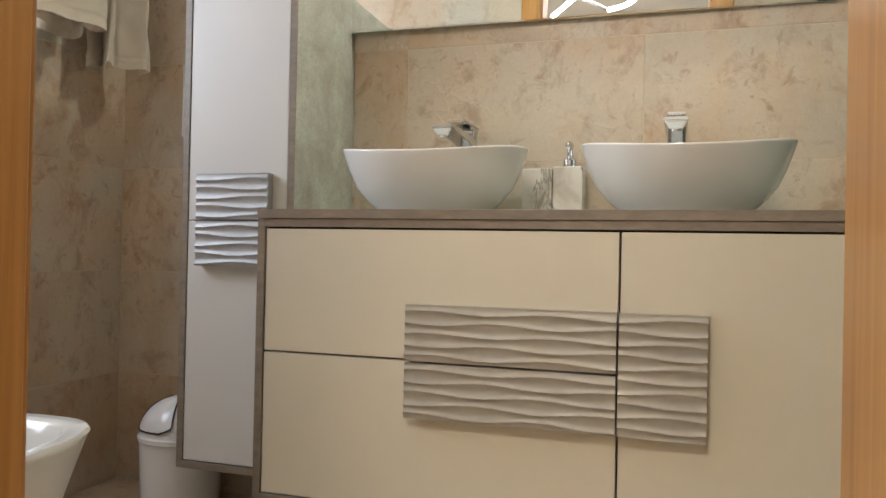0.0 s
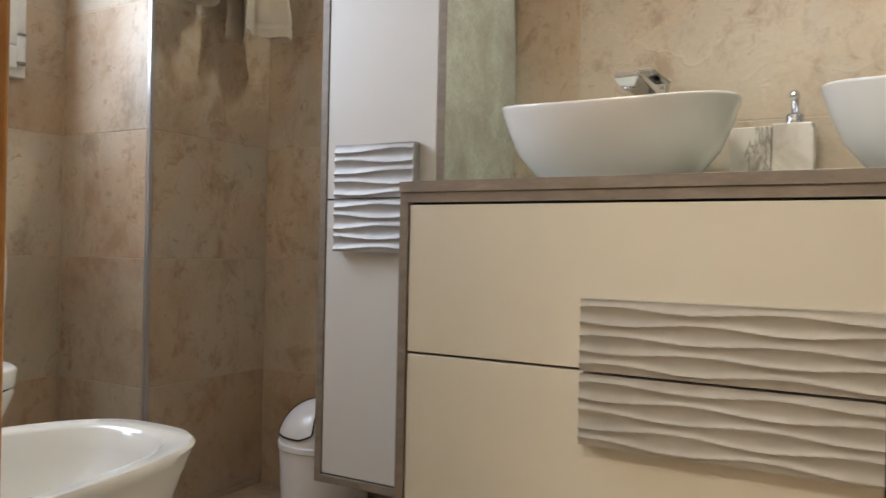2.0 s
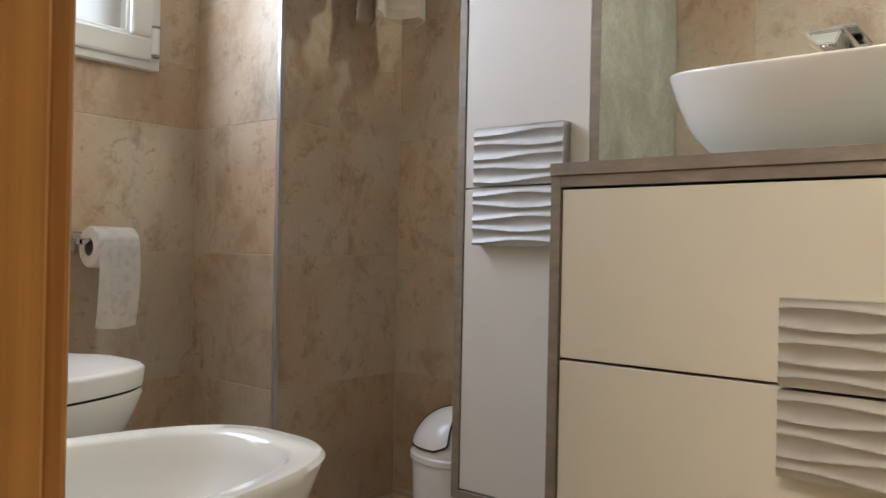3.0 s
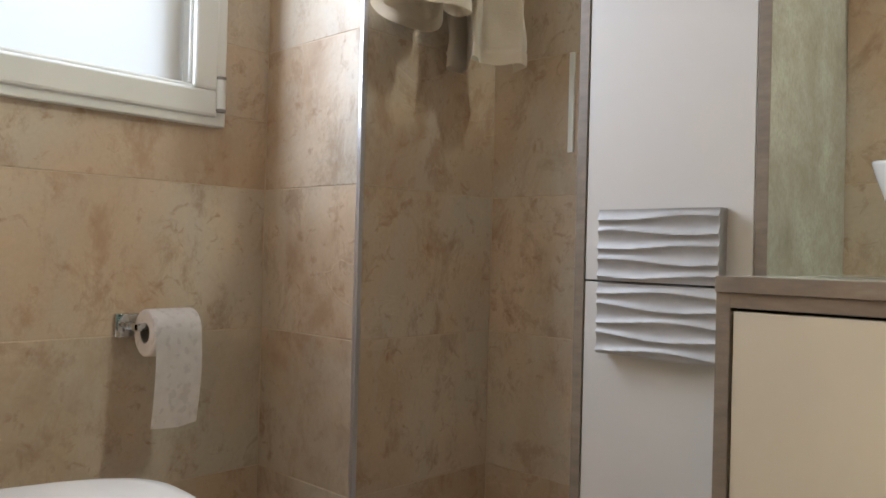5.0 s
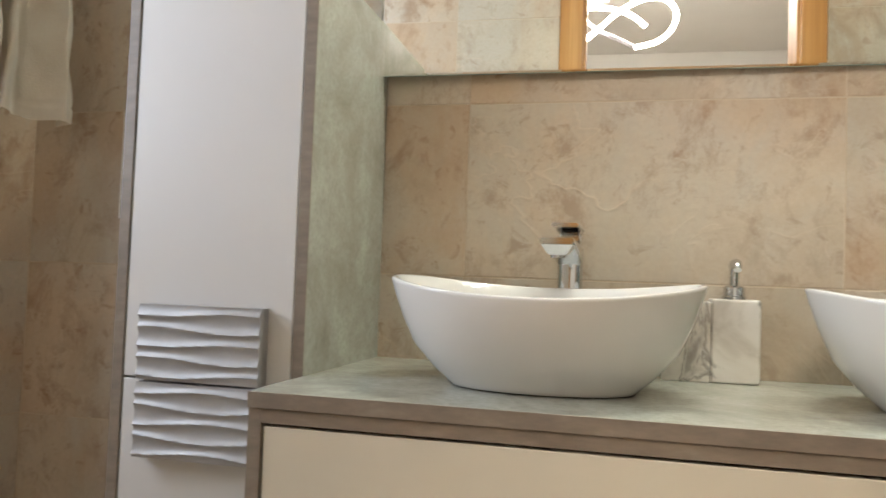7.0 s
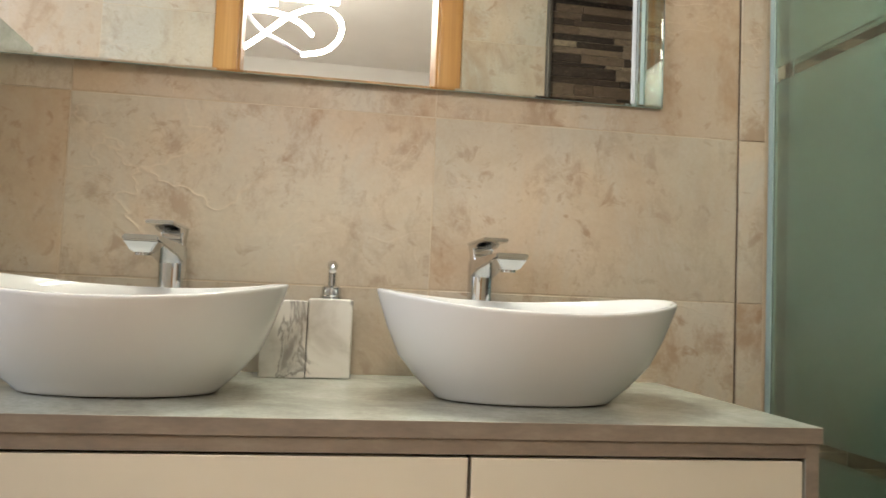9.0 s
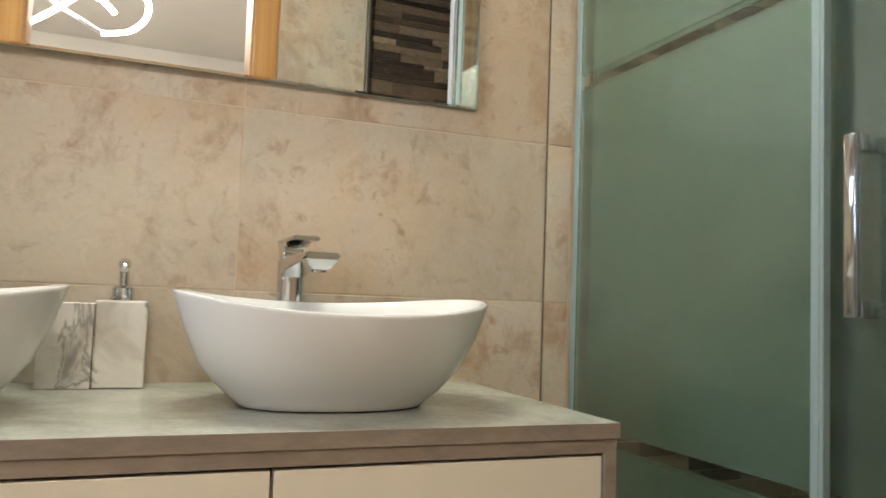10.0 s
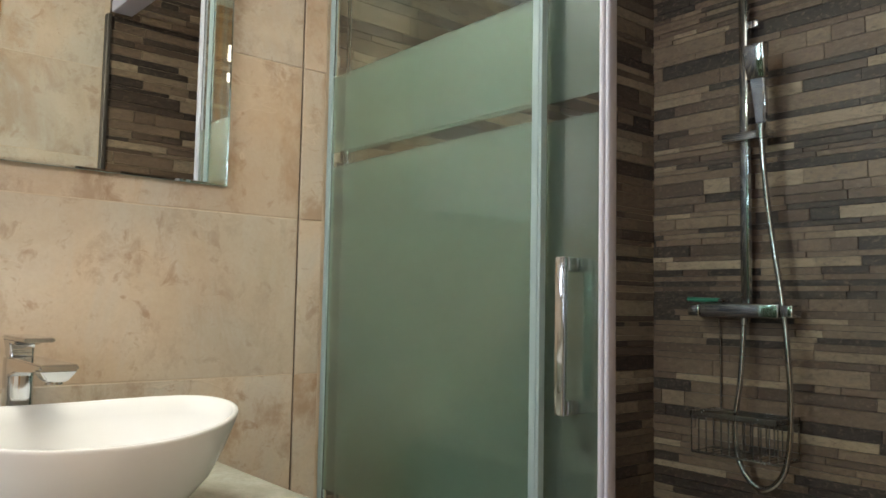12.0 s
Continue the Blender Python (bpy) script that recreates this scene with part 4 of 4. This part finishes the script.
def bin_():
    cx, cy = -1.235, 1.735
    b = thing("swing_bin", (cx, cy, FLOOR), "small white plastic swing-lid bin under the tall cabinet", "bin")
    n = 48
    circ = lambda r, z: oval(cx, cy, z, r, r, n)
    part("body", loft([circ(0.098, FLOOR), circ(0.102, FLOOR + 0.004), circ(0.109, 0.364), circ(0.109, 0.366)]), PLASTIC, b, smooth=40)
    part("rim", loft([circ(0.109, 0.364), circ(0.1135, 0.367), circ(0.1135, 0.378), circ(0.110, 0.381)]), PLASTIC, b, smooth=40)
    dome = [circ(0.1085 * math.cos(a), 0.376 + 0.103 * math.sin(a)) for a in [math.pi / 2 * k / 14 for k in range(14)]] + [circ(0.006, 0.4795)]
    part("dome", loft(dome), PLASTIC, b, smooth=40)
    # the flap: a raised rounded shield on the front of the dome; a black tube along its edge paints the slit's shade
    rows, n, wide, z_low, off = [], 20, 0.72, 0.397, 0.0035
    bm = bmesh.new()
    for j in range(15):
        z = z_low + (0.477 - z_low) * j / 14
        r = 0.1085 * math.sqrt(max(0.0, 1 - ((z - 0.376) / 0.103) ** 2)) + off
        corner = min(1.0, (j + 1.2) / 3.5) ** 0.5
        rows.append([Vector((cx + r * math.sin(a), cy - r * math.cos(a), z)) for a in [(-wide + 2 * wide * i / n) * corner - 0.35 for i in range(n + 1)]])
    verts = [[bm.verts.new(p) for p in row] for row in rows]
    for p, q in zip(verts, verts[1:]):
        for i in range(n):
            bm.faces.new((p[i], p[i + 1], q[i + 1], q[i]))
    part("flap", bm, PLASTIC, b, smooth=50)
    edge = [row[0] for row in rows[::-1]] + rows[0] + [row[-1] for row in rows]
    part("slit", tube(edge, 0.0022, 6), GAP_SHADE, b, "black tube drawn as shade round the flap")


bin_()


# ---- towels on the rail of the duct wall ----
def folded_cloth(name, parent, plan, z_low, z_high, rail_x, gather, seed, thick=0.0045, dip=0.0):
    """A hanging terry cloth: its folds are a curve in plan, gathered upwards over the rail; a stitched hem runs round its lower edge."""
    rng = random.Random(seed)
    ph = [rng.uniform(0, 6.28) for _ in range(4)]
    curve = spline([(a, b, 0) for a, b in plan], 9)
    n, nz = len(curve), 56
    mid = sum((p.y for p in curve), 0.0) / n
    bm = bmesh.new()
    rows = []
    for j in range(nz + 1):
        v = (j / nz) ** 1.5
        row = []
        for i, p in enumerate(curve):
            u = i / (n - 1)
            d = (curve[min(i + 1, n - 1)] - curve[max(i - 1, 0)]).normalized()
            out = Vector((d.y, -d.x, 0))
            rise = (z_high - z_low) * v
            hem = 0.0010 if rise < 0.024 else (-0.0016 if rise < 0.029 else 0.0)
            soft = min(1.0, rise / 0.10)
            o = hem + 0.0016 * math.sin(26 * u + 30 * v + ph[0]) + 0.0035 * soft * math.sin(9 * u + 11 * v + ph[1])
            close = max(0.0, (v - 0.35) / 0.65) ** 1.5
            q = p + out * o
            qx = q.x + (rail_x + (0.012 if q.x > rail_x else -0.012) - q.x) * close
            qy = mid + (q.y - mid) * (1 - (1 - gather) * min(1.0, v * 2.2))
            z = z_low + rise + (1 - v) * (0.0035 * math.sin(11 * u + ph[2]) + 0.0015 * math.sin(37 * u + ph[3]) + dip * (u - 0.5))
            row.append(bm.verts.new((qx, qy, z)))
        rows.append(row)
    for a, b in zip(rows, rows[1:]):
        for i in range(n - 1):
            bm.faces.new((a[i], a[i + 1], b[i + 1], b[i]))
    bmesh.ops.solidify(bm, geom=bm.faces[:], thickness=thick)
    return part(name, bm, TOWEL, parent, smooth=70)


def towels():
    rx = COL_X + 0.105
    k = thing("towel_rail", (COL_X, 1.60, 1.86), "chrome towel rail on the tiled duct wall", "towel rail")
    part("rail", tube([(rx, 1.35, 1.86), (rx, 1.82, 1.86)], 0.009, 14), CHROME, k, smooth=40)
    for y in (1.49, 1.80):
        part("post", tube([(COL_X + 0.0005, y, 1.86), (rx, y, 1.86)], 0.009, 14), CHROME, k, smooth=40)
    a = thing("towel", (rx, 1.47, 1.87), "cream terry bath towel folded in layers over the rail", "towel", "towels on the rail")
    folded_cloth("outer_layer", a, ((-1.412, 1.532), (-1.470, 1.586), (-1.512, 1.578), (-1.502, 1.490), (-1.470, 1.412), (-1.440, 1.383), (-1.408, 1.378), (-1.385, 1.412), (-1.374, 1.455), (-1.352, 1.503),
                                     (-1.345, 1.535), (-1.366, 1.562), (-1.394, 1.556), (-1.392, 1.515)), 1.421, 1.872, rx, 0.98, 4)
    folded_cloth("inner_layer", a, ((-1.424, 1.520), (-1.478, 1.556), (-1.489, 1.500), (-1.459, 1.425), (-1.430, 1.410)), 1.430, 1.868, rx, 0.96, 9)
    b = thing("towel", (rx, 1.67, 1.87), "cream terry hand towel hanging in deep folds", "towel", "towels on the rail")
    folded_cloth("cloth", b, ((-1.486, 1.690), (-1.478, 1.640), (-1.486, 1.626), (-1.500, 1.655), (-1.508, 1.702), (-1.470, 1.672), (-1.408, 1.613), (-1.402, 1.622), (-1.426, 1.656), (-1.412, 1.666),
                              (-1.388, 1.680), (-1.354, 1.694), (-1.350, 1.704), (-1.372, 1.740), (-1.430, 1.766)), 1.356, 1.876, rx, 0.72, 31)


towels()
plain("trim", box(-1.340, -1.327, NORTH - 0.006, NORTH - 0.0005, 1.195, 1.404, 0.001), PVC, "pale plastic edging strip on the tiled wall", "trim")


# ---- LED lamp in the hall ----
def led_lamp():
    cx, cy, cz = -0.40, -0.60, 2.27
    l = thing("pendant_lamp", (cx, cy, CEIL), "curling white LED ribbon pendant lamp, lit", "lamp")
    lit = [(-0.631, 2.211), (-0.514, 2.300), (-0.408, 2.390), (-0.310, 2.442), (-0.221, 2.455), (-0.159, 2.418), (-0.138, 2.366), (-0.161, 2.300), (-0.223, 2.251), (-0.323, 2.230)]
    back = [(-0.323, 2.230), (-0.414, 2.282), (-0.504, 2.328), (-0.568, 2.386), (-0.590, 2.417)]
    over = [(-0.590, 2.417), (-0.522, 2.427), (-0.422, 2.415), (-0.332, 2.379), (-0.275, 2.328)]
    side = [(-0.677, 2.265), (-0.697, 2.354), (-0.680, 2.430), (-0.590, 2.462), (-0.45, 2.466)]
    for pts, mat, bulge in ((lit, LED, 0.03), (back, ALU, -0.02), (over, LED, 0.0), (side, LED, -0.04)):
        n = len(pts) - 1
        part("led_ribbon", tube(spline([(px, cy + bulge * math.sin(math.pi * k / n), pz) for k, (px, pz) in enumerate(pts)], 6), 0.0112, 10), mat, l, "glowing white LED ribbon" if mat is LED else "unlit metal back of the ribbon", smooth=60)
    part("ceiling_rose", tube([(cx, cy, CEIL - 0.03), (cx, cy, CEIL)], 0.07, 28), PAINT, l, smooth=40)
    for dx in (-0.2, 0.2):
        part("wire", tube([(cx + dx * 0.2, cy, CEIL - 0.03), (cx + dx, cy, 2.45)], 0.0012, 6), ALU, l)


led_lamp()


# ---- lamp over the mirror ----
def mirror_lamp():
    x, y, z = LAMP
    m = thing("mirror_lamp", (x, NORTH, z), "slim chrome bar lamp on an arm over the mirror, lit", "lamp")
    part("wall_plate", box(x - 0.05, x + 0.05, NORTH - 0.016, NORTH - 0.001, z - 0.03, z + 0.03, 0.003), CHROME, m, smooth=40)
    part("arm", tube([(x, NORTH - 0.015, z + 0.005), (x, y + 0.02, z + 0.005)], 0.008, 14), CHROME, m, smooth=40)
    part("housing", box(x - 0.22, x + 0.22, y - 0.03, y + 0.03, z - 0.010, z + 0.018, 0.005, 3), CHROME, m, smooth=40)
    for a, b in ((z - 0.016, z - 0.0105), (z + 0.0185, z + 0.024)):
        part("diffuser", box(x - 0.21, x + 0.21, y - 0.025, y + 0.025, a, b, 0.002), SPOT, m, "glowing white diffuser")


mirror_lamp()


# ---- tiles, piece by piece ----
lay(wall_north, "-y", NORTH, COL_X, 0.5118, FLOOR, CEIL, -0.052)
lay(wall_north, "-y", NORTH - 0.002, 0.5142, GLASS_X - 0.012, FLOOR, CEIL, 0.5142)
# dark strip filling the groove, in place of its shade
plain("trim", box(0.5119, 0.5141, NORTH - 0.0008, NORTH + 0.0015, FLOOR, CEIL), GROOVE_SHADE, "dark strip painted as shade in the wall tile groove", "trim")
lay(duct, "-y", COL_Y, WEST, COL_X - 0.009, FLOOR, CEIL, WEST)
lay(duct, "+x", COL_X, COL_Y + 0.009, NORTH, FLOOR, CEIL, COL_Y + 0.009 - 0.2)
lay(wall_west, "+x", WEST, SOUTH, COL_Y, FLOOR, CEIL, 0.257, holes=[(WIN_Y0, WIN_Y1, WIN_Z0, WIN_Z1)])
lay(wall_south, "+y", SOUTH, WEST, GLASS_X - 0.026, FLOOR, CEIL, -0.35, holes=[(DOOR_L - 0.03, DOOR_R + 0.03, -0.1, DOOR_H + 0.03)])
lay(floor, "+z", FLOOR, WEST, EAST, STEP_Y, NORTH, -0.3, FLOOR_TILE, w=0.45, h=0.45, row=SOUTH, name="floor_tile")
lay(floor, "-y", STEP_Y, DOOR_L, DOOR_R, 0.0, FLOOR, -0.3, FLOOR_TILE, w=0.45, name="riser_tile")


def strip_wall(parent, facing, plane, u0, u1, z0, z1, seed, parts):
    """Stone strips of many lengths and two thicknesses; the nearest are parts, the rest one joined mesh."""
    rng = random.Random(seed)
    rest = bmesh.new()
    count = 0
    z = z0
    while z < z1 - 0.004:
        h = min(rng.choice((0.014, 0.018, 0.024, 0.024, 0.031, 0.041)), z1 - z)
        u = u0 - rng.uniform(0, 0.12)
        while u < u1:
            w = rng.choice((0.07, 0.11, 0.15, 0.20, 0.28, 0.34)) * rng.uniform(0.85, 1.15)
            a, b = max(u, u0), min(u + w, u1)
            u += w
            if b - a < 0.012:
                continue
            d = rng.choice((0.0, 0.0006, 0.0012, 0.002))
            sign = 1 if facing[0] == "+" else -1
            lo, hi = plane - sign * 0.006, plane + sign * d
            g = 0.0007
            if facing[1] == "x":
                dims = (min(lo, hi), max(lo, hi), a + g, b - g, z + g, z + h - g)
            else:
                dims = (a + g, b - g, min(lo, hi), max(lo, hi), z + g, z + h - g)
            if parts and 0.75 < z < 2.0 and count < 300 and (facing[1] == "y" or b > 0.95):
                ob = new("stone_strip", finish(box(*dims), "stone_strip"))
                ob.data.materials.append(M(STRIP))
                ob.parent = parent
                count += 1
            else:
                add = [rest.verts.new((dims[i], dims[2 + j], dims[4 + k])) for i in (0, 1) for j in (0, 1) for k in (0, 1)]
                for f in ((0, 1, 3, 2), (4, 6, 7, 5), (0, 4, 5, 1), (2, 3, 7, 6), (0, 2, 6, 4), (1, 5, 7, 3)):
                    rest.faces.new([add[i] for i in f])
        z += h
    tagged(part("stone_strips", rest, STRIP, parent), "joined brown stone strips", kind="stuff")


strip_wall(wall_east, "-x", EAST, SOUTH, NORTH, FLOOR, CEIL, 21, True)
strip_wall(wall_north, "-y", NORTH - 0.002, GLASS_X + 0.019, EAST, FLOOR, CEIL, 22, True)
strip_wall(wall_south, "+y", SOUTH + 0.001, GLASS_X - 0.0095, EAST, FLOOR, CEIL, 23, False)
